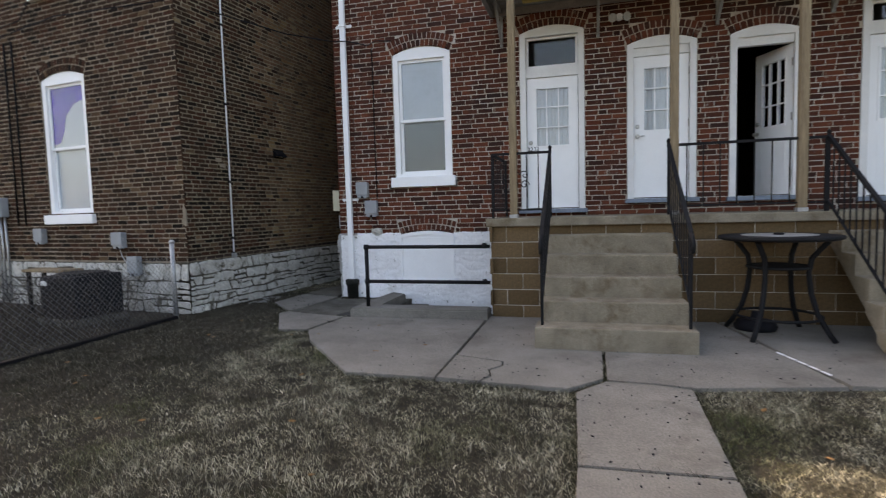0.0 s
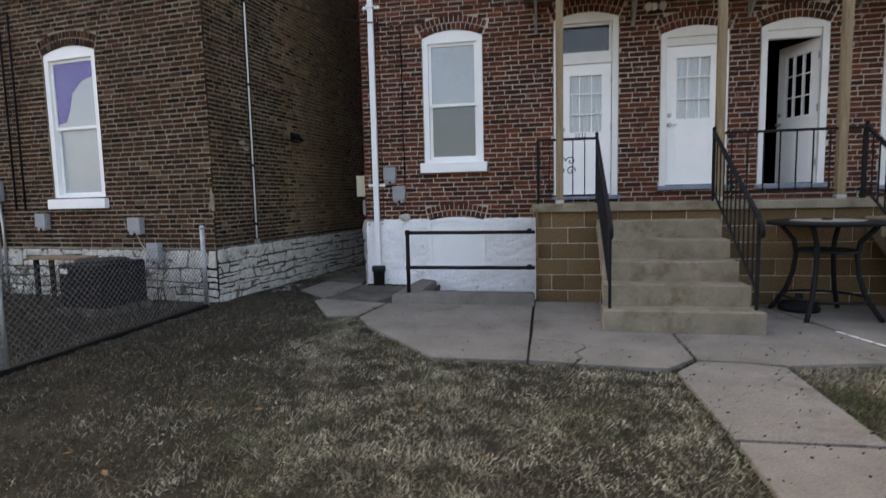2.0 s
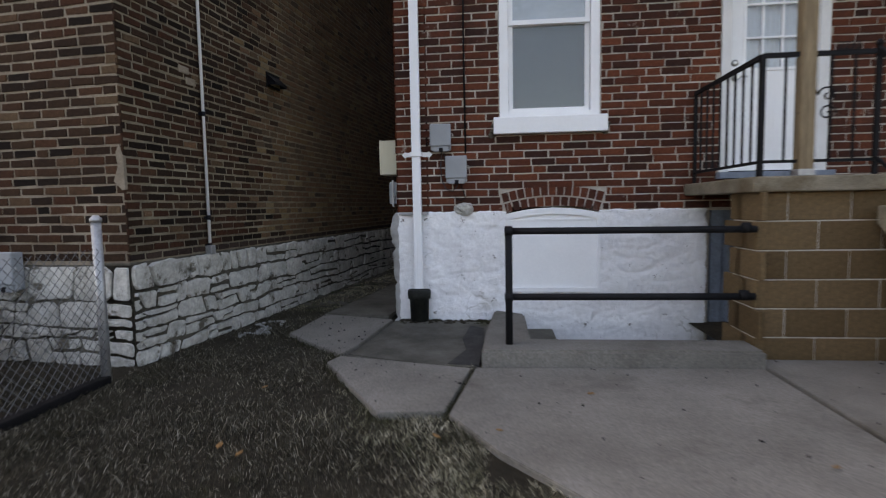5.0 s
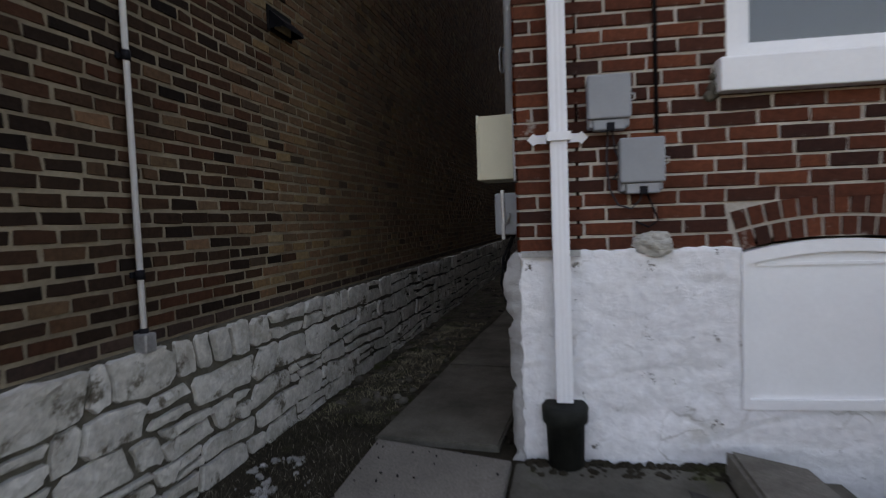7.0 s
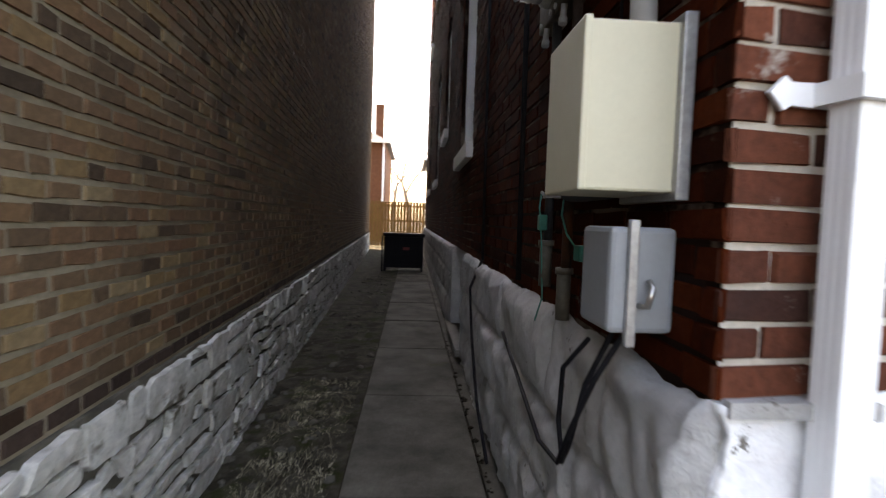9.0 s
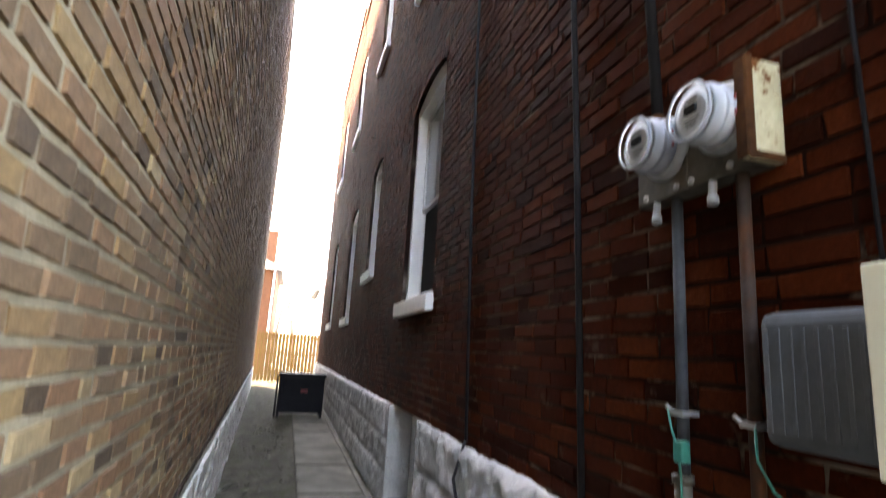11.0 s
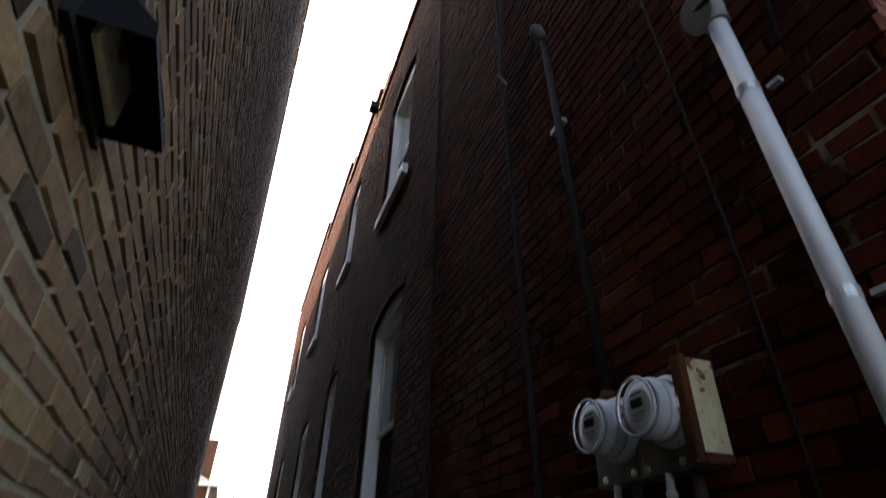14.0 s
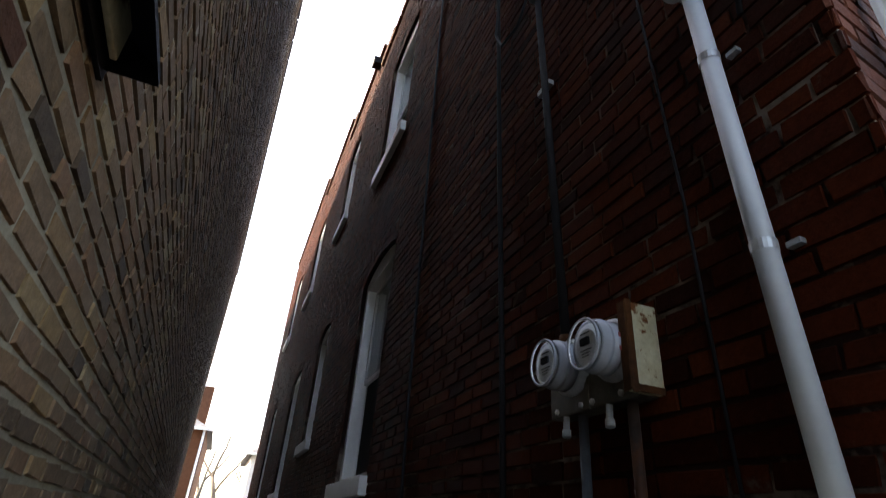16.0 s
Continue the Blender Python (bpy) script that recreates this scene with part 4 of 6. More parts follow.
window_unit(FACADE, 3.2, 4.1, 5.02, 6.9, 0.10, "window_3", "white upper floor sash window", BLIND, SCREEN)
window_unit(FACADE, 5.6, 6.5, 5.02, 6.9, 0.10, "window_4", "white upper floor sash window", BLIND, SCREEN)
door_unit(FACADE, *D1, 1.33, 3.86, 0.09, "door_1", "closed white half-glazed back door with transom light", 0.44, 0, True, CURTAIN)
door_unit(FACADE, *D2, 1.44, 3.56, 0.09, "door_2", "closed white half-glazed back door", 0.0, 0, True, CURTAIN)
door_unit(FACADE, *D3, 1.43, 3.56, 0.09, "door_3", "white half-glazed back door standing open into a dark room", 0.0, -66, True, None)
door_unit(FACADE, *D4, 1.38, 3.86, 0.10, "door_4", "closed white half-glazed back door with transom light", 0.28, 0, False, CURTAIN)

# room behind the open door, its darkness painted on as near-black surfaces
room = thing("back_room", pose(0, 0, 0), "room behind the open door, its lack of light painted near-black", "room", kind="structure")
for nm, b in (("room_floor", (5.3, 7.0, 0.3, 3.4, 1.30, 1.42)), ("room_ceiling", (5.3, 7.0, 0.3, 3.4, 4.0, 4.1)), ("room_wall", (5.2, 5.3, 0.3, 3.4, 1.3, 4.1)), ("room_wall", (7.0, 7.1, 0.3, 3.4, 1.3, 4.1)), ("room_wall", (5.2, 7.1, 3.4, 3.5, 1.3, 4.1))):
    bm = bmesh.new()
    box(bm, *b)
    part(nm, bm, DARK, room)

# foundation of the facade
foundation = thing("foundation", FACADE, "white painted rough stone foundation, flaking at the foot", "wall", kind="structure")
rough_face("render_coat", FACADE, 0.0, 2.86, -0.9, 1.02, 0.015, 0.028, WHITEWASH, foundation, [(1.04, 1.90, 0.26, 1.1)], 2)
bm = bmesh.new()
ring_of(bm, arch(1.035, 1.905, 0.255, 0.995, 0.055), [(p[0] * 0.93 + 1.47 * 0.07, 0.30 + (p[1] - 0.255) * 0.87) for p in arch(1.035, 1.905, 0.255, 0.995, 0.055)], -0.03, 0.05)
part("panel_frame", bm, WHITE, foundation)
bm = bmesh.new()
slab_of(bm, arch(1.04, 1.90, 0.26, 0.995, 0.055), -0.008, 0.03)
box(bm, 1.10, 1.84, -0.016, -0.006, 0.93, 0.945)
part("panel", bm, WHITE, foundation, "white board closing the cellar window")
bm = bmesh.new()
bmesh.ops.create_icosphere(bm, subdivisions=4, radius=1.0)
for v in bm.verts:
    k = 1.0 + 0.30 * noise.noise(v.co * 1.6) + 0.14 * noise.noise(v.co * 5.0)
    v.co = Vector((0.65 + 0.095 * k * v.co.x, -0.005 + 0.055 * k * v.co.y, 1.05 + 0.058 * k * v.co.z))
part("mortar_lump", bm, STONE, foundation, "lump of old mortar")

# cellar door and stairwell
bm = bmesh.new()
sash(bm, 2.90, 3.72, -1.0, 1.0, 0.10, 0.03, 0.08)
box(bm, 3.0, 3.62, 0.045, 0.07, -0.95, 0.9)
for z in (-0.1, 0.45):
    sash(bm, 3.06, 3.56, z, z + 0.42, 0.03, 0.035, 0.05)
cellar_door = solid("door_5", bm, SILL_BLUE, FACADE, "blue-grey panelled cellar door below the porch", "door", kind="structure")
areaway = thing("areaway", pose(0, 0, 0), "sunken cellar stairwell with a worn concrete kerb", "stairwell", kind="structure")
part("kerb", flat_poly([(0.84, -1.53), (2.68, -1.50), (2.68, -1.20), (1.19, -1.20), (1.19, -0.30), (0.92, -0.12), (0.86, -0.9)], -0.3, 0.105, 0.018), CONCRETE, areaway, "worn aggregate concrete kerb")
for k in range(5):
    bm = soft_box(1.19 + 0.26 * k, 1.19 + 0.26 * (k + 1) + 0.02, -1.2, 0.0, -1.5, -0.10 - 0.2 * k, 0.012)
    part("step", bm, OLD_CONCRETE, areaway)
for b in ((1.0, 2.72, -1.35, -1.2, -1.6, 0.0), (1.05, 1.19, -1.2, 0.0, -1.6, -0.02), (1.0, 3.8, -1.2, 0.3, -1.75, -1.1)):
    bm = bmesh.new()
    box(bm, *b)
    part("pit_wall", bm, OLD_CONCRETE, areaway)

# ---- porch ----
PORCH = 1.24
porch = thing("porch", pose(0, 0, 0), "raised porch with concrete floor on a tan block wall", "porch", kind="structure")
part("floor_slab", soft_box(2.65, 13.0, -1.33, -0.002, PORCH - 0.105, PORCH, 0.012), STEP, porch, "worn concrete floor slab")
bm = bmesh.new()
box(bm, 2.708, 13.0, -1.267, -1.06, -0.1, PORCH - 0.107)
part("block_backing", bm, MORTAR, porch)
bm = bmesh.new()
box(bm, 2.712, 2.9, -1.06, -0.9, -0.1, PORCH - 0.107)
part("pier_return", bm, MORTAR, porch)
block = []
for w in (0.393, 0.193):
    b = soft_box(-w / 2, w / 2, 0, 0.03, -0.0955, 0.0955, 0.005, None, 1)
    block.append(mesh_of("block", b, BLOCK))
for j in range(6):
    zc = 0.04 + 0.2 * j
    if zc > 1.1:
        break
    x = 2.70
    k = 0
    while x < 12.8:
        short = j % 2 and k == 0
        w = 0.2 if short else 0.4
        ob = new("block", block[1 if short else 0])
        ob.parent = porch
        ob.location = (x + w / 2, -1.274 + rng.uniform(-0.002, 0.002), zc)
        x += w
        k += 1
    for n in range(2):
        ob = new("block", block[0 if (j + n) % 2 else 1])
        ob.parent = porch
        ob.matrix_local = pose(2.70, -1.05 - 0.0 if n else -1.16, zc, 0, 0, -90) if n == 0 else pose(2.70, -0.96, zc, 0, 0, -90)


def stairs(x0, x1, name):
    st = thing(name, pose(0, 0, 0), "worn tan concrete steps up to the porch", "steps", kind="structure")
    under = lambda y: max(-0.05, 0.70 * (y + 2.60))
    for k in range(5):
        wide = 0.055 if k == 0 else (0.02 if k == 1 else 0.0)
        y0, top = -2.80 + 0.295 * k, 0.207 * (k + 1)
        y1 = min(y0 + 0.325, -1.29)
        bm = bmesh.new()
        v = box(bm, x0 + 0.06 - wide, x1 - 0.06 + wide, y0, y1, 0.0, top)
        for q in v:
            if q.co.z < 0.01:
                q.co.z = under(q.co.y)
        bmesh.ops.bevel(bm, geom=bm.edges[:], offset=0.014, segments=2, affect="EDGES", profile=0.6)
        part("step", bm, STEP, st)
    return st


stairs(3.38, 4.86, "stairs_1")
stairs(6.34, 7.86, "stairs_2")


def bar(bm, p, q, w):
    d = (Vector(q) - Vector(p))
    m = look(p, q)
    v = box(bm, -w / 2, w / 2, -w / 2, w / 2, -d.length, 0)
    bmesh.ops.transform(bm, matrix=m, verts=v)


def scroll(bm, c, s, flip):
    pts = [(c[0] + flip * s * (1 - t / 16) * math.cos(t * 0.55), c[1], c[2] + s * (1 - t / 16) * math.sin(t * 0.55)) for t in range(15)]
    tube(bm, pts, 0.006, 6)


def stair_rail(x, name="stair_rail"):
    rail = thing(name, pose(x, 0, 0), "black wrought iron stair handrail with square balusters", "railing", "porch railings")
    top, low = Vector((0, -1.24, 2.05)), Vector((0, -2.68, 1.09))
    for nm, p, q, w in (("post", (0, -2.68, 0.207), (0, -2.68, 1.09), 0.028), ("post", (0, -1.24, PORCH), (0, -1.24, 2.09), 0.028)):
        bm = bmesh.new()
        bar(bm, p, q, w)
        part(nm, bm, IRON, rail)
    bm = bmesh.new()
    bar(bm, top, low, 0.036)
    tube(bm, [(0, -2.68, 1.09), (0, -2.75, 1.04), (0, -2.79, 0.99), (0, -2.78, 0.93), (0, -2.74, 0.92)], 0.02, 8)
    part("handrail", bm, IRON, rail)
    bm = bmesh.new()
    bar(bm, (0, -1.24, 1.36), (0, -2.68, 0.40), 0.02)
    part("bottom_rail", bm, IRON, rail)
    for k in range(1, 11):
        t = k / 11
        bm = bmesh.new()
        y = -1.24 - 1.44 * t
        bar(bm, (0, y, 1.36 - 0.96 * t), (0, y, 2.05 - 0.96 * t), 0.013)
        part("baluster", bm, IRON, rail)
    bm = bmesh.new()
    lathe(bm, (0, -1.24, 2.07), (0, 0, 1), [(0, 0.012), (0.015, 0.024), (0.03, 0.024), (0.05, 0.006)], 10)
    part("finial", bm, IRON, rail)
    return rail


def porch_rail(a, b, n, ornament=False):
    rail = thing("porch_rail", pose(0, 0, 0), "black wrought iron porch railing" + (" with scroll ornament" if ornament else ""), "railing", "porch railings")
    a, b = Vector(a), Vector(b)
    for z, nm, w in ((PORCH + 0.80, "top_rail", 0.03), (PORCH + 0.10, "bottom_rail", 0.02)):
        bm = bmesh.new()
        bar(bm, (a.x, a.y, z), (b.x, b.y, z), w)
        part(nm, bm, IRON, rail)
    for k in range(n + 1):
        p = a.lerp(b, k / n)
        bm = bmesh.new()
        end = k in (0, n)
        bar(bm, (p.x, p.y, PORCH if end else PORCH + 0.1), (p.x, p.y, PORCH + 0.80), 0.026 if end else 0.013)
        part("post" if end else "baluster", bm, IRON, rail)
    if ornament:
        c = a.lerp(b, 0.52)
        bm = bmesh.new()
        for dx, dz in ((-1, 1), (1, 1), (-1, -1), (1, -1)):
            scroll(bm, (c.x + dx * 0.06, c.y - 0.008, PORCH + 0.47 + dz * 0.06), 0.06, -dx * dz)
        part("scroll", bm, IRON, rail)
    return rail


for x in (3.45, 4.80, 6.41, 7.80):
    stair_rail(x)
porch_rail((3.45, -1.24, 0), (2.73, -1.24, 0), 5, True)
porch_rail((2.73, -1.22, 0), (2.73, -0.03, 0), 9)
porch_rail((4.82, -1.24, 0), (6.39, -1.24, 0), 9)
porch_rail((7.82, -1.24, 0), (10.5, -1.24, 0), 16, True)

# posts, beam and deck over the porch
DECK = 4.14
for x in (3.0, 4.86, 6.16, 7.95, 9.8):
    post = thing("porch_post", pose(x, -1.24, PORCH), "bare weathered timber post standing on the porch", "post", "porch posts")
    part("shaft", soft_box(-0.045, 0.045, -0.045, 0.045, 0.03, DECK - PORCH, 0.006), WOOD, post)
    part("foot", soft_box(-0.052, 0.052, -0.052, 0.052, 0.0, 0.045, 0.004), STEEL, post, "galvanised post foot")
deck = thing("upper_deck", pose(0, 0, 0), "upper deck with grey metal soffit and yellow painted fascia", "deck", kind="structure")
part("beam", soft_box(2.56, 13.0, -1.32, -1.22, DECK, DECK + 0.16, 0.006), YELLOW, deck, "yellow painted fascia beam")
bm = bmesh.new()
box(bm, 2.60, 13.0, -1.215, -0.012, DECK + 0.10, DECK + 0.16)
part("deck_floor", bm, SOFFIT, deck)
for k in range(7):
    bm = bmesh.new()
    y = -1.2 + 0.17 * k
    box(bm, 2.60, 13.0, y, y + 0.015, DECK + 0.085, DECK + 0.101)
    part("soffit_seam", bm, SOFFIT, deck)
part("ledger", soft_box(2.60, 13.0, -0.06, -0.01, DECK - 0.0, DECK + 0.098, 0.004), SOFFIT, deck)
part("loose_board", soft_box(3.05, 3.75, -0.45, -0.36, DECK + 0.02, DECK + 0.045, 0.004), YELLOW, deck, "loose yellow board")
part("end_trim", soft_box(2.54, 2.60, -1.32, -0.02, DECK + 0.0, DECK + 0.16, 0.004), SOFFIT, deck)
for x in (2.70, 4.05, 5.56, 6.88, 8.30, 9.7):
    br = thing("deck_bracket", pose(x, 0, 0), "rusty grey steel bracket under the deck", "bracket", "deck brackets")
    for nm, p, q, w in (("leg", (0, -0.02, 3.70), (0, -0.02, DECK + 0.08), 0.04), ("arm", (0, -0.02, DECK + 0.06), (0, -0.62, DECK + 0.06), 0.04), ("brace", (0, -0.03, 3.74), (0, -0.58, DECK + 0.05), 0.035)):
        bm = bmesh.new()
        bar(bm, p, q, w)
        part(nm, bm, SOFFIT, br)

light = thing("flood_light", pose(4.33, -0.02, 3.94), "white twin floodlight on the brick wall", "lamp")
bm = bmesh.new()
lathe(bm, (0, 0.012, 0), (0, -1, 0), [(0, 0.05), (0.03, 0.05), (0.045, 0.03)], 16)
part("base", bm, WHITE, light)
for s in (-1, 1):
    bm = bmesh.new()
    lathe(bm, (s * 0.05, -0.04, -0.01), (s * 0.5, -0.8, -0.25), [(0, 0.02), (0.03, 0.028), (0.07, 0.055), (0.09, 0.058)], 16)
    part("head", bm, STEEL, light, "clear glass lamp head")

# house number
fc = bpy.data.curves.new("house_number", "FONT")
fc.body, fc.size, fc.extrude = "2232", 0.072, 0.003
fc.materials.append(IRON)
num_tmp = new("number_tmp", fc)
num_me = bpy.data.meshes.new_from_object(num_tmp.evaluated_get(bpy.context.evaluated_depsgraph_get()))
bpy.data.objects.remove(num_tmp)
number = new("house_number", num_me)
number.matrix_world = pose(3.18, -1.262, 2.056, 90, 0, 0)
tagged(number, "small black metal house number 2232 on the railing", "number sign")

# table
tb = thing("bar_table", pose(5.76, -1.85, 0), "tall round black metal patio table with grey top", "table")
bm = bmesh.new()
lathe(bm, (0, 0, 0.975), (0, 0, 1), [(0, 0.515), (0.012, 0.55), (0.03, 0.555), (0.042, 0.545), (0.045, 0.515)], 40)
part("rim", bm, IRON, tb)
bm = bmesh.new()
lathe(bm, (0, 0, 1.021), (0, 0, 1), [(0, 0.34), (0.003, 0.338)], 40)
part("tabletop", bm, TABLE_TOP, tb, "round grey tabletop")
bm = bmesh.new()
lathe(bm, (0, 0, 1.025), (0, 0, 1), [(0, 0.05), (0.012, 0.048), (0.02, 0.02)], 20)
part("umbrella_plug", bm, BLACK, tb)
for k in range(4):
    a = math.radians(50 + 90 * k)
    bm = bmesh.new()
    prof = [(0.44, 0.97), (0.38, 0.90), (0.30, 0.80), (0.275, 0.66), (0.30, 0.45), (0.36, 0.25), (0.46, 0.08), (0.52, 0.0)]
    tube(bm, [(rr * math.cos(a), rr * math.sin(a), z) for rr, z in prof], 0.026, 8)
    part("leg", bm, IRON, tb)
for rr, z in ((0.28, 0.70), (0.385, 0.20)):
    bm = bmesh.new()
    tube(bm, [((rr + 0.0) * math.cos(t), rr * math.sin(t), z) for t in (2 * math.pi * k / 32 for k in range(32))], 0.014, 8, close=True)
    part("ring", bm, IRON, tb)
bm = bmesh.new()
lathe(bm, (0, 0, 0.69), (0, 0, 1), [(0, 0.265), (0.012, 0.265)], 32)
part("shelf", bm, IRON, tb)
bs = solid("umbrella_base", lathe(bmesh.new(), (5.62, -1.62, 0.0), (0, 0, 1), [(0, 0.20), (0.04, 0.21), (0.09, 0.18), (0.105, 0.05), (0.19, 0.035)], 28), BLACK, pose(0, 0, 0), "low round black umbrella base on the concrete", "umbrella base")

# pipe rail round the stairwell
pr = thing("pipe_rail", pose(0, 0, 0), "black painted pipe handrail round the cellar stairwell", "railing")
bm = bmesh.new()
tube(bm, [(1.03, -1.36, 0.10), (1.03, -1.36, 0.90)], 0.026, 12)
part("post", bm, IRON, pr)
for z in (0.90, 0.44):
    bm = bmesh.new()
    tube(bm, [(1.03, -1.36, z), (2.69, -1.30, z - 0.01)], 0.024, 12)
    part("rail", bm, IRON, pr)
    for x, y in ((1.03, -1.36), (2.62, -1.30)):
        bm = bmesh.new()
        lathe(bm, (x - 0.03, y, z), (1, 0, 0), [(0, 0.02), (0.005, 0.036), (0.055, 0.036), (0.06, 0.02)], 14)
        part("fitting", bm, IRON, pr)

# downspout
ds = thing("downspout", pose(0.205, -0.062, 0), "white ribbed metal downspout on the corner of the house", "downspout")
prof = []
for k in range(24):
    a = 2 * math.pi * k / 24
    sx, sy = math.cos(a), math.sin(a)
    q = max(abs(sx), abs(sy))
    rib = 0.0012 * (k % 2)
    prof.append(((0.040 - rib) * sx / q, (0.030 - rib) * sy / q))
bm = bmesh.new()
for z0, z1, g in ((0.30, 1.58, 1.0), (1.58, 3.9, 1.05), (3.9, HOUSE_TOP, 1.0)):
    lo = [bm.verts.new((x * g, y * g, z0)) for x, y in prof]
    hi = [bm.verts.new((x * g, y * g, z1)) for x, y in prof]
    for k in range(24):
        bm.faces.new((lo[k], lo[(k + 1) % 24], hi[(k + 1) % 24], hi[k]))
    bm.faces.new(hi)
    bm.faces.new(lo[::-1])
part("pipe", bm, PVC, ds)
for z in (1.57, 4.28):
    bm = bmesh.new()
    for s in (-1, 1):
        o = [(s * 0.05, z - 0.022), (s * 0.05, z + 0.022), (s * 0.10, z + 0.02), (s * 0.115, z + 0.03), (s * 0.145, z), (s * 0.115, z - 0.03), (s * 0.10, z - 0.02)]
        slab_of(bm, o, 0.045, 0.055)
    box(bm, -0.055, 0.055, -0.045, 0.055, z - 0.02, z + 0.02)
    part("strap", bm, WHITE, ds, "white strap with pointed ends")
bm = bmesh.new()
lathe(bm, (0, 0, -0.02), (0, 0, 1), [(0, 0.085), (0.22, 0.092), (0.225, 0.108), (0.295, 0.112), (0.31, 0.10)], 20)
part("boot", bm, BOOT, ds, "dark cast iron boot at the foot")


def enclosure(m, w, h, d, mat, name, label, category="utility box", latch=True):
    """A wall box in the wall's frame, its lower left corner at the origin, coming forward along -y."""
    ob = thing(name, m, label, category)
    part("body", soft_box(0, w, -d * 0.75, 0, 0.0, h, 0.008), mat, ob)
    part("cover", soft_box(-0.006, w + 0.006, -d, -d * 0.72, h * 0.16, h + 0.006, 0.01), mat, ob)
    bm = soft_box(w * 0.12, w * 0.9, -d * 0.9, -d * 0.3, -0.012, h * 0.15, 0.006)
    part("cable_entry", bm, mat, ob)
    bm = bmesh.new()
    box(bm, w * 0.42, w * 0.62, -d * 0.91, -d * 0.6, -0.014, h * 0.09)
    part("opening", bm, BLACK, ob)
    if latch:
        bm = bmesh.new()
        tube(bm, [(w + 0.006, -d * 0.8, h * 0.5), (w + 0.022, -d * 0.8, h * 0.52), (w + 0.022, -d * 0.8, h * 0.62), (w + 0.006, -d * 0.8, h * 0.64)], 0.005, 6)
        part("latch", bm, BRASS, ob)
    return ob


enclosure(pose(0.345, 0, 1.60), 0.185, 0.235, 0.10, GREY, "cable_box", "grey plastic cable box on the brick wall")
enclosure(pose(0.485, 0, 1.30), 0.190, 0.240, 0.10, GREY, "cable_box", "grey plastic cable box on the brick wall, mounted lower")


def cable(name, m, points, r, label, mat=None, category="cable"):
    return solid(name, tube(bmesh.new(), points, r, 6), mat or BLACK, m, label, category)


cable("loose_cable", FACADE, [(0.44, -0.02, 1.60), (0.43, -0.03, 1.45), (0.44, -0.03, 1.32), (0.48, -0.03, 1.24), (0.54, -0.03, 1.22), (0.58, -0.03, 1.26), (0.59, -0.03, 1.31)], 0.0045, "loose pale grey cable between the boxes", CONDUIT)
cable("loose_cable", FACADE, [(0.46, -0.02, 1.60), (0.47, -0.03, 1.50), (0.50, -0.02, 1.42), (0.46, -0.02, 1.36)], 0.004, "loose pale grey cable between the boxes", CONDUIT)
cable("drop_cable", FACADE, [(0.61, -0.02, 1.30), (0.64, -0.03, 1.22), (0.66, -0.03, 1.16), (0.62, -0.02, 1.13), (0.56, -0.01, 1.16)], 0.005, "black cable loop under the box")
cable("wall_conduit", FACADE, [(0.665, -0.012, 1.57), (0.66, -0.014, 2.6), (0.665, -0.014, 3.6), (0.655, -0.012, 3.92)], 0.009, "thin dark conduit up the brick wall", DARK_PIPE, "conduit")
cable("service_cable", FACADE, [(0.98, -0.02, 3.98), (0.75, -0.05, 4.0), (0.60, -0.03, 3.95), (0.30, -0.12, 4.02), (0.0, -0.10, 4.06), (-0.6, -0.4, 4.15), (-1.55, -1.0, 4.42)], 0.009, "black cable crossing from house to house")

# ---- right house: alley side (u runs back from the corner, as minus the distance) ----
def hole(y0, y1, z0, zs, rise=0.11):
    return (-y1, -y0, z0, zs, rise, RING)


SIDE_HOLES = [
    hole(4.10, 5.42, 2.07, 4.28), hole(7.75, 8.75, 2.80, 4.55), hole(10.8, 12.1, 2.22, 4.5), hole(15.6, 16.9, 2.28, 4.6),
    hole(4.38, 5.62, 6.02, 8.10), hole(8.1, 9.1, 6.85, 8.75), hole(12.1, 13.4, 6.92, 9.0), hole(16.6, 17.9, 7.0, 9.2),
    (-5.40, -4.12, 0.12, 1.02, 0, 0),
]
SIDE_END = 21.0
TOPS = [(0, 3.0, 8.7), (3.0, 6.3, 9.35), (6.3, 9.6, 9.95), (9.6, 13.5, 10.6), (13.5, SIDE_END, 11.2)]
STEPS = [(-b, -a, z, 11.2, 0, 0) for a, b, z in TOPS if z < 11.2]
wall_side = brick_wall("wall_side", SIDE, -SIDE_END, -0.0, 1.02, 11.2, SIDE_HOLES + STEPS, DIMMED_MORTAR, DIMMED_BRICK, (-2.3, -0.05, 1.6, 3.4), 9, label="red brick side wall along the alley, dimness put into its colour", base=-0.5, ends=(0.0, 0.055), joint=0.011, recess=0.006, H=0.0706)
for k, h in enumerate(SIDE_HOLES[:8]):
    # BLIND in the upper sashes is added to imitate the panes' grey reflection.
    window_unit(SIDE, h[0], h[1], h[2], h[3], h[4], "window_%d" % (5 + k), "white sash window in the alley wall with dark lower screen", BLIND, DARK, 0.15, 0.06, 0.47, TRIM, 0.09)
side_base = thing("side_foundation", SIDE, "white painted rough stone foundation along the alley", "wall", kind="structure")
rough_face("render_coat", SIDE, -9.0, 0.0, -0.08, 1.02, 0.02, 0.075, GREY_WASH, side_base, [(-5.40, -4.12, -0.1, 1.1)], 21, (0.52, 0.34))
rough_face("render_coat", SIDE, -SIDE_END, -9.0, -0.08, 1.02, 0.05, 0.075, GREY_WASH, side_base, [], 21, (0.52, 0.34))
bm = bmesh.new()
box(bm, -5.395, -4.125, 0.20, 0.24, 0.12, 1.02)
part("panel", bm, TRIM, side_base, "white board in the cellar window")
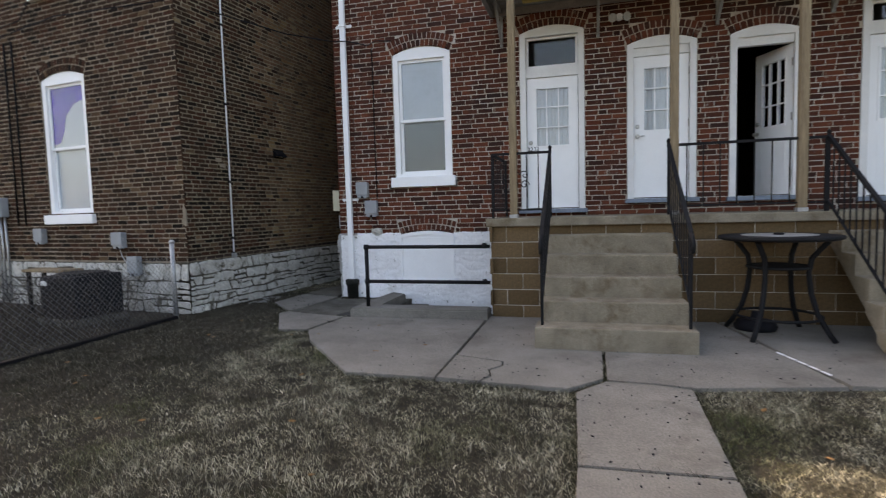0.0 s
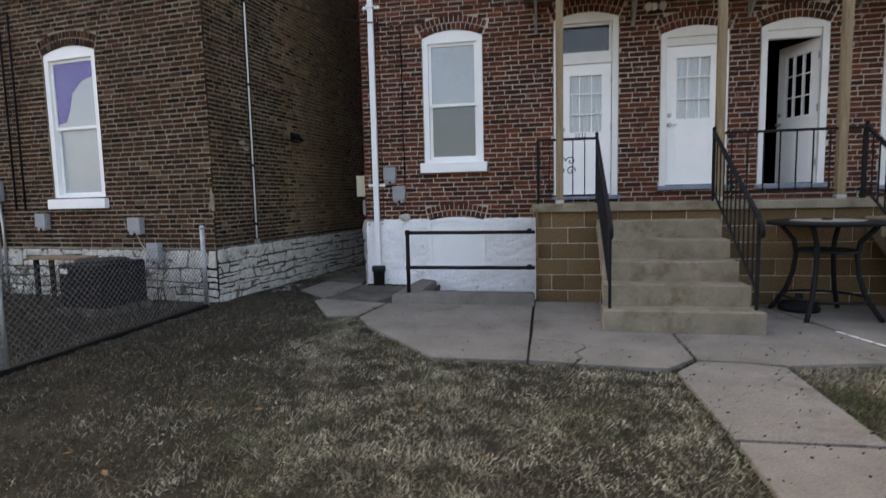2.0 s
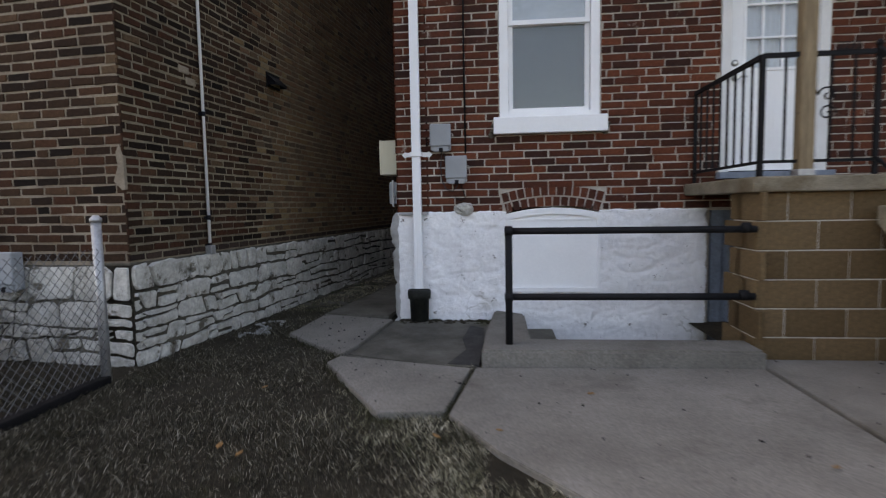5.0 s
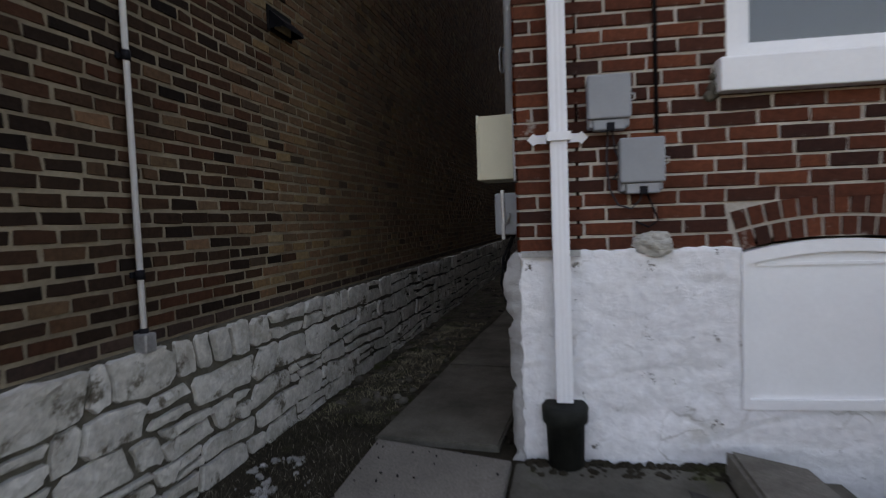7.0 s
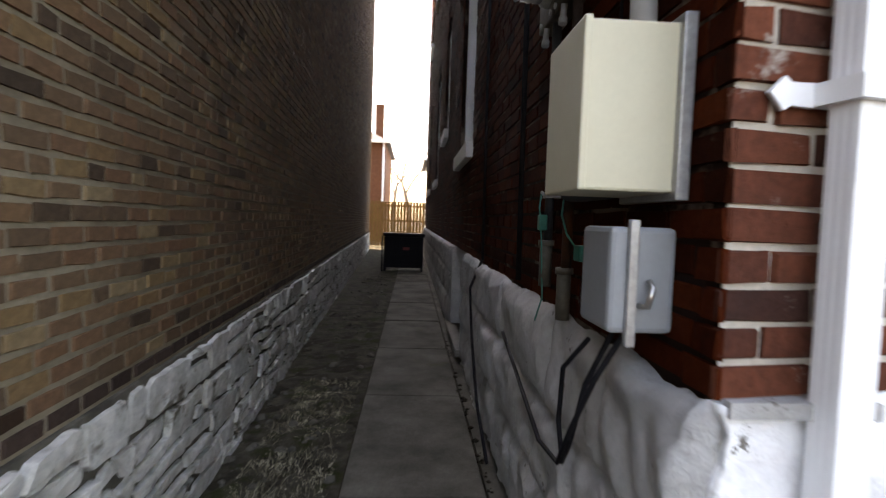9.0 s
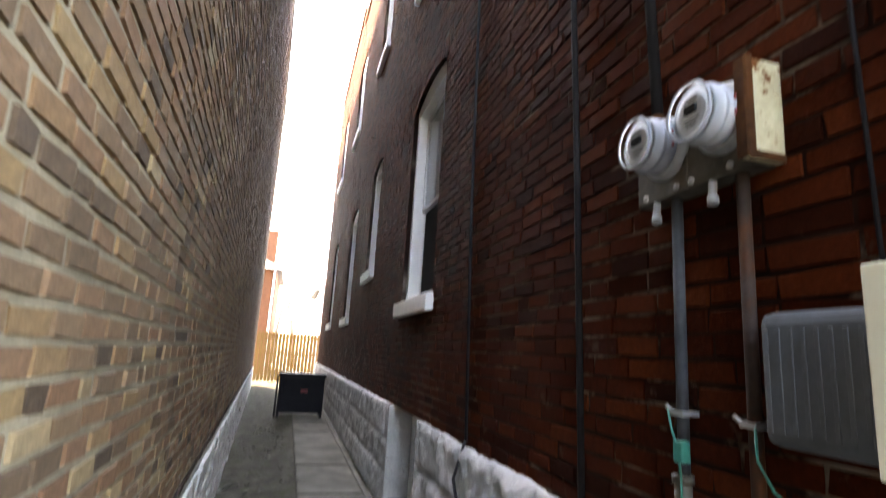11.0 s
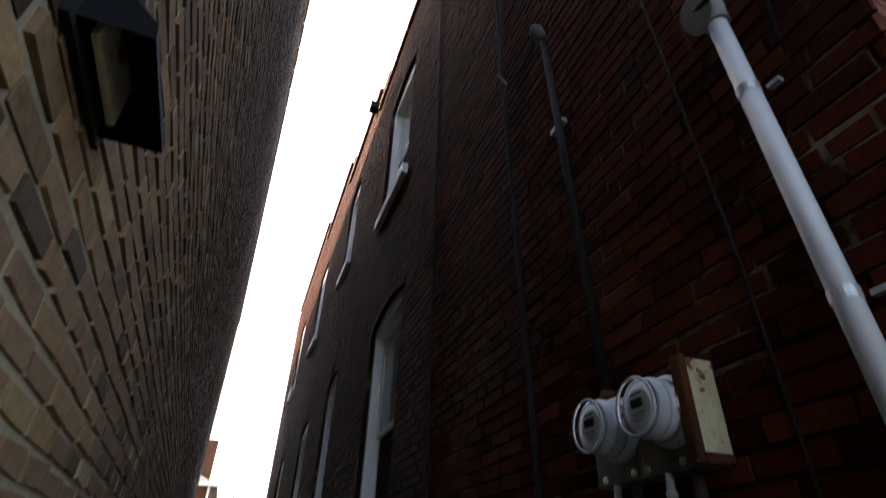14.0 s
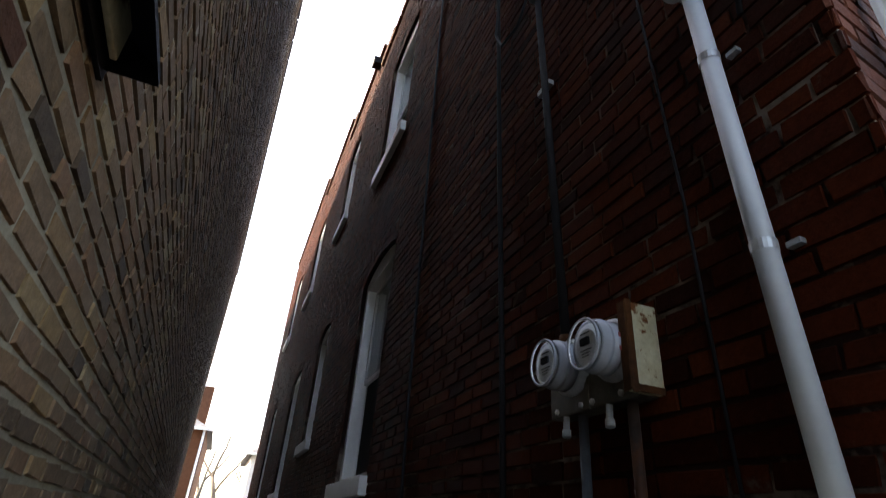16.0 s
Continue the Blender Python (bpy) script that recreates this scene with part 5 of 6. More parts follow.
bm = bmesh.new()
box(bm, -5.398, -5.36, -0.05, 0.20, 0.12, 1.02)
box(bm, -4.16, -4.122, -0.05, 0.20, 0.12, 1.02)
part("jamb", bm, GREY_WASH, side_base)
bm = soft_box(-5.45, -4.05, -0.10, 0.20, 0.04, 0.12, 0.01)
part("cellar_sill", bm, CONCRETE, side_base)
bm = bmesh.new()
box(bm, -0.3, 0.02, 0.02, 0.3, 1.0, 1.03)
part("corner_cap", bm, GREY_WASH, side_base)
def top_at(y):
    return next(z for a, b, z in TOPS if a <= y < b + 0.01)


coping = thing("parapet_coping", SIDE, "rough tile coping along the top of the alley wall", "coping", kind="structure")
for y0 in [k * 0.62 for k in range(int(SIDE_END / 0.62))]:
    part("coping_tile", soft_box(-y0 - 0.6, -y0, -0.05, 0.34, top_at(y0), top_at(y0) + 0.07, 0.015, None, 1), FAR_BRICK, coping)

# utilities on the alley side: local x is minus the distance back, -y comes forward
cr = thing("cream_box", SIDE, "cream painted steel enclosure on the alley wall", "utility box")
part("body", soft_box(-0.39, -0.14, -0.21, 0.0, 1.40, 1.735, 0.006), CREAM, cr)
part("door", soft_box(-0.395, -0.135, -0.222, -0.205, 1.40, 1.74, 0.004), CREAM, cr)
part("back_plate", soft_box(-0.41, -0.12, -0.03, -0.004, 1.385, 1.75, 0.003), STEEL, cr)
gb = thing("switch_box", SIDE, "grey switch box with a hasp on the alley wall", "utility box")
part("body", soft_box(-0.34, -0.16, -0.14, 0.0, 1.11, 1.33, 0.012), GREY, gb)
bm = soft_box(-0.165, -0.145, -0.105, -0.085, 1.085, 1.345, 0.003)
part("hasp", bm, STEEL, gb)
bm = bmesh.new()
tube(bm, [(-0.15, -0.08, 1.17), (-0.13, -0.07, 1.17), (-0.13, -0.06, 1.21), (-0.15, -0.06, 1.22)], 0.007, 6)
part("padlock", bm, BRASS, gb)
vb = thing("ribbed_box", SIDE, "grey ribbed plastic telephone enclosure on the alley wall", "utility box")
part("body", soft_box(-0.73, -0.43, -0.10, 0.0, 1.40, 1.69, 0.03, None, 3), OLD_GREY, vb)
for k in range(9):
    part("rib", soft_box(-0.705 + 0.03 * k, -0.695 + 0.03 * k, -0.1025, -0.096, 1.43, 1.65, 0.001, None, 1), OLD_GREY, vb)

mast = thing("service_mast", SIDE, "white service mast pipe with weatherhead and steel straps", "mast")
bm = bmesh.new()
tube(bm, [(-0.257, -0.055, 1.73), (-0.315, -0.055, 3.30)], 0.028, 20)
part("pipe", bm, MAST, mast)
bm = bmesh.new()
lathe(bm, (-0.325, -0.07, 3.33), (-0.1, -0.75, -0.35), [(-0.04, 0.04), (0.0, 0.06), (0.03, 0.066), (0.045, 0.058)], 20)
tube(bm, [(-0.313, -0.055, 3.26), (-0.316, -0.055, 3.34), (-0.32, -0.08, 3.37)], 0.038, 14)
part("weatherhead", bm, GREY, mast, "grey cast weatherhead")
for z in (2.31, 2.95):
    bm = bmesh.new()
    ring = [(-0.257 - 0.037 * (z - 1.73) + 0.0305 * math.cos(a), -0.055 + 0.0305 * math.sin(a)) for a in (2 * math.pi * k / 20 for k in range(20))]
    for s in (0,):
        lo = [bm.verts.new((x, y, z - 0.014)) for x, y in ring]
        hi = [bm.verts.new((x, y, z + 0.014)) for x, y in ring]
        for k in range(20):
            bm.faces.new((lo[k], lo[(k + 1) % 20], hi[(k + 1) % 20], hi[k]))
    q = -0.257 - 0.037 * (z - 1.73)
    box(bm, q + 0.03, q + 0.066, -0.024, -0.004, z - 0.007, z + 0.007)
    part("strap", bm, STEEL, mast, "galvanised pipe strap")
cable("mast_cable", SIDE, [(-0.325, -0.12, 3.32), (-0.29, -0.15, 3.26), (-0.24, -0.12, 3.29), (-0.26, -0.08, 3.42), (-0.36, -0.06, 4.2), (-0.42, -0.05, 5.5)], 0.008, "black service cable from the weatherhead")
cable("corner_cable", SIDE, [(-0.20, -0.02, 3.05), (-0.16, -0.04, 3.30), (-0.10, -0.03, 3.36), (-0.02, -0.02, 3.30)], 0.009, "short black cable stub near the corner")
cable("wall_cable", SIDE, [(-0.50, -0.012, 1.7), (-0.52, -0.012, 2.6), (-0.60, -0.012, 4.0), (-0.62, -0.012, 6.0)], 0.005, "thin black cable up the alley wall")

mb = thing("meter_box", SIDE, "rusted twin electricity meter box with two glass meters", "meter box")
part("body", soft_box(-1.185, -0.7305, -0.075, -0.002, 2.055, 2.30, 0.006), METER_CASE, mb)
part("joint_strip", soft_box(-0.975, -0.955, -0.080, -0.070, 2.055, 2.30, 0.002, None, 1), METER_CASE, mb)
part("side_panel", soft_box(-0.730, -0.705, -0.112, 0.0, 2.06, 2.325, 0.004), RUST, mb, "cream side panel streaked with rust")
part("rusty_edge", soft_box(-0.7055, -0.7015, -0.114, -0.092, 2.055, 2.33, 0.001, None, 1), DEEP_RUST, mb, "flaking brown rust")
part("rusty_edge", soft_box(-0.7055, -0.7025, -0.092, 0.0, 2.058, 2.080, 0.001, None, 1), DEEP_RUST, mb, "flaking brown rust")
part("rusty_edge", soft_box(-0.738, -0.7035, -0.117, -0.1115, 2.06, 2.325, 0.002, None, 1), DEEP_RUST, mb, "flaking brown rust")
part("top", soft_box(-1.19, -0.731, -0.082, 0.0, 2.3005, 2.316, 0.004), DEEP_RUST, mb, "rusted top plate")
part("hub", lathe(bmesh.new(), (-1.115, -0.045, 2.315), (0, 0, 1), [(0, 0.036), (0.012, 0.036), (0.02, 0.026), (0.035, 0.024)], 16), DEEP_RUST, mb, "rusted conduit hub")
for u in (-0.80, -0.94, -1.00, -1.14):
    part("bolt", lathe(bmesh.new(), (u, -0.075, 2.075), (0, -1, 0), [(0, 0.011), (0.006, 0.011), (0.008, 0.004)], 6), STEEL, mb)
for u, z in ((-0.812, 2.206), (-1.040, 2.206)):
    bm = bmesh.new()
    lathe(bm, (u, -0.070, z), (0, -1, 0), [(0, 0.097), (0.016, 0.097), (0.022, 0.091), (0.030, 0.091), (0.034, 0.085)], 36)
    mt = part("meter_ring", bm, STEEL, mb, "bright steel sealing ring")
    bm = bmesh.new()
    lathe(bm, (u, -0.10, z), (0, -1, 0), [(0, 0.083), (0.030, 0.083), (0.032, 0.080), (0.040, 0.080), (0.042, 0.083), (0.052, 0.083), (0.054, 0.079), (0.072, 0.078), (0.074, 0.066)], 36)
    part("barrel", bm, BARREL, mt, "pale grey meter barrel")
    # Pale solid ring standing in for the highlight on the glass rim.
    bm = bmesh.new()
    tube(bm, [(u + 0.076 * math.cos(q), -0.192, z + 0.076 * math.sin(q)) for q in (2 * math.pi * i / 32 for i in range(32))], 0.0045, 6, close=True)
    part("rim_glint", bm, BARREL, mt, "pale ring painted as the highlight on the glass rim")
    bm = bmesh.new()
    lathe(bm, (u, -0.172, z), (0, -1, 0), [(0, 0.067), (0.003, 0.064), (0.004, 0.050), (0.007, 0.048)], 32)
    part("dial", bm, DIAL, mt, "pale grey dial")
    bm = bmesh.new()
    lathe(bm, (u, -0.174, z), (0, -1, 0), [(0, 0.0775), (0.019, 0.076), (0.027, 0.066), (0.030, 0.04)], 32)
    part("glass_dome", bm, GLASS, mt, "clear glass meter dome").visible_shadow = False
    bm = bmesh.new()
    box(bm, u - 0.022, u + 0.018, -0.187, -0.178, z - 0.002, z + 0.020)
    part("display", bm, BLACK, mt)
    bm = bmesh.new()
    for q in range(3):
        box(bm, u - 0.028 + 0.004 * q, u + 0.026 - 0.008 * q, -0.1815, -0.178, z - 0.018 - 0.009 * q, z - 0.016 - 0.009 * q)
    box(bm, u - 0.026, u + 0.020, -0.1815, -0.178, z + 0.034, z + 0.037)
    part("print", bm, CONDUIT, mt)
    for q in (-0.022, 0.018):
        bm = bmesh.new()
        box(bm, u + 0.081, u + 0.0838, -0.124, -0.118, z + q - 0.007, z + q + 0.007)
        part("tag", bm, RED_MARK, mt)
for u in (-0.875, -1.105):
    bm = bmesh.new()
    tube(bm, [(u, -0.062, 2.075), (u, -0.066, 2.02), (u + 0.004, -0.07, 1.995)], 0.011, 8)
    tube(bm, [(u, -0.066, 2.012), (u + 0.003, -0.068, 1.990)], 0.015, 8)
    part("seal_pin", bm, GREY, mb)
for u, z0 in ((-1.045, 1.20), (-0.80, 1.12)):
    cond = thing("meter_conduit", SIDE, "grey steel conduit below the meter box", "conduit", "conduits")
    bm = bmesh.new()
    tube(bm, [(u, -0.04, z0), (u, -0.04, 2.07)], 0.0165, 12)
    part("pipe", bm, CONDUIT if u < -0.9 else RUST_PIPE, cond)
    first = u < -0.9
    bm = bmesh.new()
    box(bm, u - 0.030, u + 0.020, -0.058, -0.002, 1.425, 1.440)
    tube(bm, [(u - 0.026, -0.05, 1.432), (u - 0.045, -0.06, 1.45)], 0.006, 6)
    part("clamp", bm, STEEL, cond)
    bm = bmesh.new()
    tube(bm, [(u, -0.045, z0 - 0.10), (u, -0.045, z0 + 0.06)], 0.023, 12)
    lathe(bm, (u, -0.045, z0 + 0.05), (0, 0, 1), [(0, 0.029), (0.02, 0.029)], 12)
    part("coupling", bm, METER_CASE, cond, "stained tan pipe fitting")
    side_u, side_z = (u + 0.028, 1.335) if first else (u + 0.13, 1.245)
    cable("ground_wire", SIDE, [(u - 0.030, -0.065, 1.44), (u - 0.005, -0.075, 1.39), (side_u - 0.01, -0.075, side_z + 0.01), (side_u - 0.005, -0.07, side_z - 0.06), (u + 0.012, -0.06, 1.14), (u + 0.03, -0.06, 1.06), (u + 0.10, -0.10, 0.99)] if first else [(u + 0.018, -0.06, 1.43), (u + 0.03, -0.07, 1.36), (u + 0.06, -0.06, 1.30), (side_u, -0.04, side_z)], 0.0032, "thin green ground wire beside the conduit", TEAL)
    bm = soft_box(side_u - 0.018, side_u + 0.018, -0.085, -0.055, side_z - 0.028, side_z + 0.028, 0.005) if first else soft_box(side_u - 0.03, side_u + 0.03, -0.05, -0.012, side_z - 0.024, side_z + 0.024, 0.005)
    solid("ground_clamp", bm, TEAL, SIDE, "teal plastic clamp on the ground wire", "clamp")
riser = thing("riser_conduit", SIDE, "dark conduit rising from the meter box to a weatherhead", "conduit", "conduits")
bm = bmesh.new()
tube(bm, [(-1.115, -0.045, 2.31), (-1.25, -0.045, 4.40)], 0.018, 12)
part("pipe", bm, DARK_PIPE, riser)
bm = bmesh.new()
lathe(bm, (-1.25, -0.05, 4.38), (0, -0.5, 1), [(0, 0.026), (0.03, 0.038), (0.08, 0.040), (0.11, 0.02)], 14)
part("weatherhead", bm, OLD_GREY, riser)
bm = bmesh.new()
box(bm, -1.30, -1.19, -0.03, 0.0, 3.7, 3.73)
part("strap", bm, STEEL, riser)
cable("drip_loop", SIDE, [(-1.25, -0.10, 4.45), (-1.35, -0.12, 4.25), (-1.55, -0.12, 4.3), (-1.72, -0.08, 4.6), (-1.70, -0.06, 5.2), (-1.66, -0.05, 7.0)], 0.009, "black drip loop of the service drop")
cable("black_pipe", SIDE, [(-1.60, -0.03, 1.06), (-1.66, -0.03, 2.4), (-1.74, -0.03, 3.8), (-1.84, -0.03, 5.9), (-2.0, -0.03, 8.8)], 0.014, "black painted pipe up the alley wall", DARK_PIPE, "conduit")
cable("black_cable", SIDE, [(-2.98, -0.015, 1.05), (-3.10, -0.015, 2.5), (-3.2, -0.015, 5.0), (-3.3, -0.015, 8.0)], 0.011, "black cable up the alley wall")
cable("trailing_cable", SIDE, [(-2.98, -0.02, 1.05), (-2.90, -0.11, 0.85), (-2.6, -0.12, 0.55), (-2.1, -0.14, 0.3), (-1.7, -0.13, 0.12)], 0.010, "black cable trailing over the white foundation")
cable("trailing_cable", SIDE, [(-0.30, -0.06, 1.11), (-0.33, -0.12, 0.95), (-0.36, -0.14, 0.80), (-0.42, -0.14, 0.72), (-0.50, -0.13, 0.80), (-0.48, -0.13, 0.95), (-0.38, -0.10, 1.05)], 0.007, "black cable loop below the switch box")
cable("trailing_cable", SIDE, [(-0.24, -0.06, 1.11), (-0.27, -0.12, 0.98), (-0.34, -0.15, 0.83), (-0.46, -0.14, 0.70), (-0.7, -0.13, 0.66), (-1.4, -0.13, 0.85)], 0.007, "black cable along the foundation")
stub = thing("wall_scupper", SIDE, "small dark roof scupper high on the wall", "scupper")
part("spout", soft_box(-7.25, -7.05, -0.16, 0.02, 9.70, 9.86, 0.01), BLACK, stub)

# ---- left house ----
# Unseen roof step: LEFT_LOW lets sun onto the lawn, LEFT_TOP shades the alley.
LEFT_TOP, LEFT_LOW = 11.2, 8.0
LW = (-2.96, -1.93)
lholes = [(*LW, 1.46, 3.60, 0.10, RING), (-4.9, -4.2, 4.9, 6.5, 0.1, RING), (*LW, 5.0, 7.0, 0.10, RING)]
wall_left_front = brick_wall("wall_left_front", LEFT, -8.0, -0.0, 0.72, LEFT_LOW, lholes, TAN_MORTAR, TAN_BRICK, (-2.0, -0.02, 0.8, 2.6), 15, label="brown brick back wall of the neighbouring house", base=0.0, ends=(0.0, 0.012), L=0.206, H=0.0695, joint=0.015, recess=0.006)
# TAN_BRICK thickens near the corner: shade put into the brick colour.
wall_left_side = brick_wall("wall_left_side", LEFT_SIDE, 0.0, 24.5, 0.72, LEFT_TOP, [(0.0, 3.8, LEFT_LOW, LEFT_TOP + 0.1, 0, 0)], BUFF_MORTAR, BUFF_BRICK, (0.6, 3.4, 0.9, 2.4), 25, label="brown brick side wall of the neighbouring house along the alley", base=0.0, first=DARK_BRICK, ends=(0.012, 0.0), L=0.168, H=0.0625, joint=0.015, recess=0.006, shade_mix=(TAN_BRICK, 0.97, 2.2, 0.8))
stone_wall("left_foundation_side", LEFT_SIDE @ pose(0, -0.012, 0), -0.012, 24.5, -0.05, 0.715, (0.0, 5.5), 31, "whitewashed rubble stone foundation with wide mortar joints")
stone_wall("left_foundation_front", LEFT @ pose(0, -0.012, 0), -8.0, 0.012, -0.05, 0.70, (-4.0, 0.1), 37, "whitewashed rubble stone foundation with wide mortar joints")
window_unit(LEFT, *LW, 1.46, 3.60, 0.10, "window_13", "white sash window with purple curtain and pale blind", BLIND, BLIND, 0.15, 0.06, 0.5)
bm = bmesh.new()
slab_of(bm, [(-2.825, 2.58), (-2.66, 2.62), (-2.57, 2.80), (-2.50, 3.04), (-2.30, 3.20), (-2.065, 3.26), (-2.065, 3.475), (-2.825, 3.475)], 0.0735, 0.0780)
part("drape", bm, PURPLE, bpy.data.objects["window_13"], "purple drape gathered to one side")
window_unit(LEFT, *LW, 5.0, 7.0, 0.10, "window_14", "white upper sash window", BLIND, BLIND)
window_unit(LEFT, -4.9, -4.2, 4.9, 6.5, 0.10, "window_15", "white upper sash window", BLIND, BLIND)
bm = bmesh.new()
box(bm, -7.7, -0.31, 0.31, 24.2, LEFT_LOW - 0.4, LEFT_LOW - 0.3)
box(bm, -7.7, -0.31, 3.8, 4.1, LEFT_LOW - 0.3, LEFT_TOP - 0.3)
box(bm, -7.7, -0.31, 4.1, 24.2, LEFT_TOP - 0.4, LEFT_TOP - 0.3)
solid("left_roof", bm, ROOF, LEFT, "flat dark roof of the neighbouring house", "roof", kind="structure")
lc = thing("left_coping", LEFT_SIDE, "dark coping tiles along the roof edge", "coping", kind="structure")
for k in range(40):
    part("coping_tile", soft_box(k * 0.61 + 0.12, k * 0.61 + 0.69, -0.035, 0.3, LEFT_LOW if k < 6 else LEFT_TOP, (LEFT_LOW if k < 6 else LEFT_TOP) + 0.06, 0.015, None, 1), ROOF, lc)
lcond = thing("left_conduit", LEFT_SIDE, "thin pale conduit up the side of the brown brick house", "conduit", "conduits")
bm = bmesh.new()
tube(bm, [(0.86, -0.03, 0.78), (0.86, -0.03, 9.0)], 0.013, 10)
part("pipe", bm, PVC, lcond)
for z in (0.78, 1.02, 1.9, 3.1, 4.3):
    bm = bmesh.new()
    tube(bm, [(0.86, -0.03, z - 0.02), (0.86, -0.03, z + 0.02)], 0.019, 10)
    box(bm, 0.835, 0.885, -0.012, 0.0, z - 0.012, z + 0.012)
    part("coupling", bm, BLACK, lcond)
part("foot", soft_box(0.83, 0.89, -0.065, 0.0, 0.70, 0.78, 0.008), STEEL, lcond)
for u, z in ((0.62, 2.20), (0.70, 2.12)):
    solid("pale_brick", soft_box(u, u + 0.12, -0.006, 0.01, z, z + 0.058, 0.004, None, 1), TAN_MORTAR, LEFT_SIDE, "pale chipped brick in the brown wall", "brick")
bm = bmesh.new()
slab_of(bm, [(-0.085, 1.30), (-0.02, 1.235), (0.004, 1.24), (0.004, 1.47), (-0.025, 1.56), (-0.055, 1.50), (-0.045, 1.40)], -0.006, 0.02)
solid("corner_patch", bm, TAN_MORTAR, LEFT, "tan mortar patch over a broken brick corner", "mortar patch")
hood = thing("vent_hood", LEFT_SIDE, "dark metal dryer vent hood on the brown wall", "vent")
HV = (1.96, 2.20, 2.38, 2.50)
bm = bmesh.new()
v = [bm.verts.new(p) for p in ((HV[0], 0, HV[2]), (HV[1], 0, HV[2]), (HV[1], 0, HV[3]), (HV[0], 0, HV[3]), (HV[0], -0.105, HV[2]), (HV[1], -0.105, HV[2]), (HV[1], -0.10, HV[2] + 0.03), (HV[0], -0.10, HV[2] + 0.03))]
for f in ((3, 2, 6, 7), (0, 3, 7, 4), (2, 1, 5, 6), (7, 6, 5, 4)):
    bm.faces.new([v[i] for i in f])
bmesh.ops.solidify(bm, geom=bm.faces[:], thickness=0.006)
part("cover", bm, BLACK, hood)
bm = bmesh.new()
box(bm, HV[0] - 0.015, HV[1] + 0.015, -0.012, -0.002, HV[2] - 0.015, HV[3] + 0.015)
part("flange", bm, DARK_PIPE, hood)
part("flap", soft_box(HV[0] + 0.03, HV[1] - 0.03, -0.035, -0.022, HV[2] + 0.004, HV[3] - 0.03, 0.003), RUST, hood)

for u, z, w, h, nm in ((-1.45, 0.93, 0.22, 0.23, "grey plastic cable box on the brown brick wall"), (-1.09, 0.52, 0.20, 0.28, "grey plastic cable box on the stone foundation"), (-3.28, 1.0, 0.2, 0.24, "grey plastic cable box beside the window")):
    enclosure(LEFT @ pose(u, -0.04 if z < 0.7 else 0, z), w, h, 0.10, GREY, "cable_box", nm)
mt = thing("gas_meter", LEFT, "grey electricity meter with pipes on the brown brick wall", "meter")
part("body", soft_box(-4.34, -4.02, -0.14, 0.0, 1.45, 1.78, 0.02), GREY, mt)
bm = bmesh.new()
lathe(bm, (-4.18, -0.14, 1.64), (0, -1, 0), [(0, 0.09), (0.08, 0.085), (0.1, 0.06)], 20)
part("dial", bm, STEEL, mt)
for u in (-4.30, -4.20, -4.08):
    bm = bmesh.new()
    tube(bm, [(u, -0.05, 1.45), (u + 0.02, -0.05, 0.9), (u + 0.02, -0.06, 0.0)], 0.02, 10)
    part("pipe", bm, STEEL, mt)
for u in (-3.55, -3.75):
    cable("wall_pipe", LEFT, [(u, -0.03, 1.3), (u, -0.03, 4.3)], 0.015, "dark conduit beside the window", DARK_PIPE, "conduit")
cable("box_cable", LEFT, [(-1.32, -0.06, 0.92), (-1.25, -0.08, 0.80), (-1.10, -0.1, 0.66), (-1.0, -0.09, 0.52), (-1.2, -0.1, 0.42)], 0.006, "pale cable between the boxes", STEEL)
cable("overhead_cable", LEFT, [(-6.0, -0.25, 4.05), (-3.6, -0.05, 4.42), (-2.4, -0.06, 4.52), (-0.05, -0.1, 4.35)], 0.009, "black cable strung along the brown wall")
cable("overhead_cable", LEFT, [(-6.0, -0.2, 4.3), (-3.3, -0.03, 4.60), (-3.1, -0.05, 4.75), (-2.9, -0.05, 4.95)], 0.009, "black cable strung along the brown wall")

# air conditioner
ac = thing("air_conditioner", LEFT @ pose(-1.56, -1.15, 0), "dark grey outdoor air conditioning unit behind the fence", "air conditioner")
part("base", soft_box(0.0, 0.8, 0.0, 0.75, -0.05, 0.05, 0.01), OLD_CONCRETE, ac)
part("cabinet", soft_box(0.04, 0.76, 0.04, 0.71, 0.06, 0.62, 0.02), BLACK, ac)
for k in range(11):
    part("louvre", soft_box(0.06, 0.74, 0.026, 0.042, 0.09 + 0.045 * k, 0.115 + 0.045 * k, 0.003, None, 1), DARK_PIPE, ac)
bm = bmesh.new()
lathe(bm, (0.4, 0.375, 0.62), (0, 0, 1), [(0, 0.32), (0.02, 0.31), (0.03, 0.28)], 28)
part("fan_guard", bm, IRON, ac)
part("badge", soft_box(0.10, 0.22, 0.016, 0.027, 0.50, 0.56, 0.002, None, 1), PAPER, ac)

# yard behind the fence
bench = thing("old_bench", LEFT @ pose(-2.75, -0.62, 0), "old timber bench against the stone foundation behind the fence", "bench")
part("seat", soft_box(0.0, 0.95, 0.0, 0.32, 0.60, 0.64, 0.006), WOOD, bench)
for x in (0.05, 0.84):
    for y in (0.03, 0.25):
        part("leg", soft_box(x, x + 0.06, y, y + 0.05, -0.04, 0.60, 0.005, None, 1), DARK_PIPE, bench)
r = random.Random(19)
spots = [(r.uniform(-5.5, -1.72), r.uniform(-8.5, -1.9)) for k in range(16000)]
grass_patch("yard_weeds", [(x, y) for x, y in spots if y < -1.45 - 0.12 * (x + 1.7)], "tangled dry weeds in the neighbouring yard", 0.10, THIN_GRASS)
bm = bmesh.new()
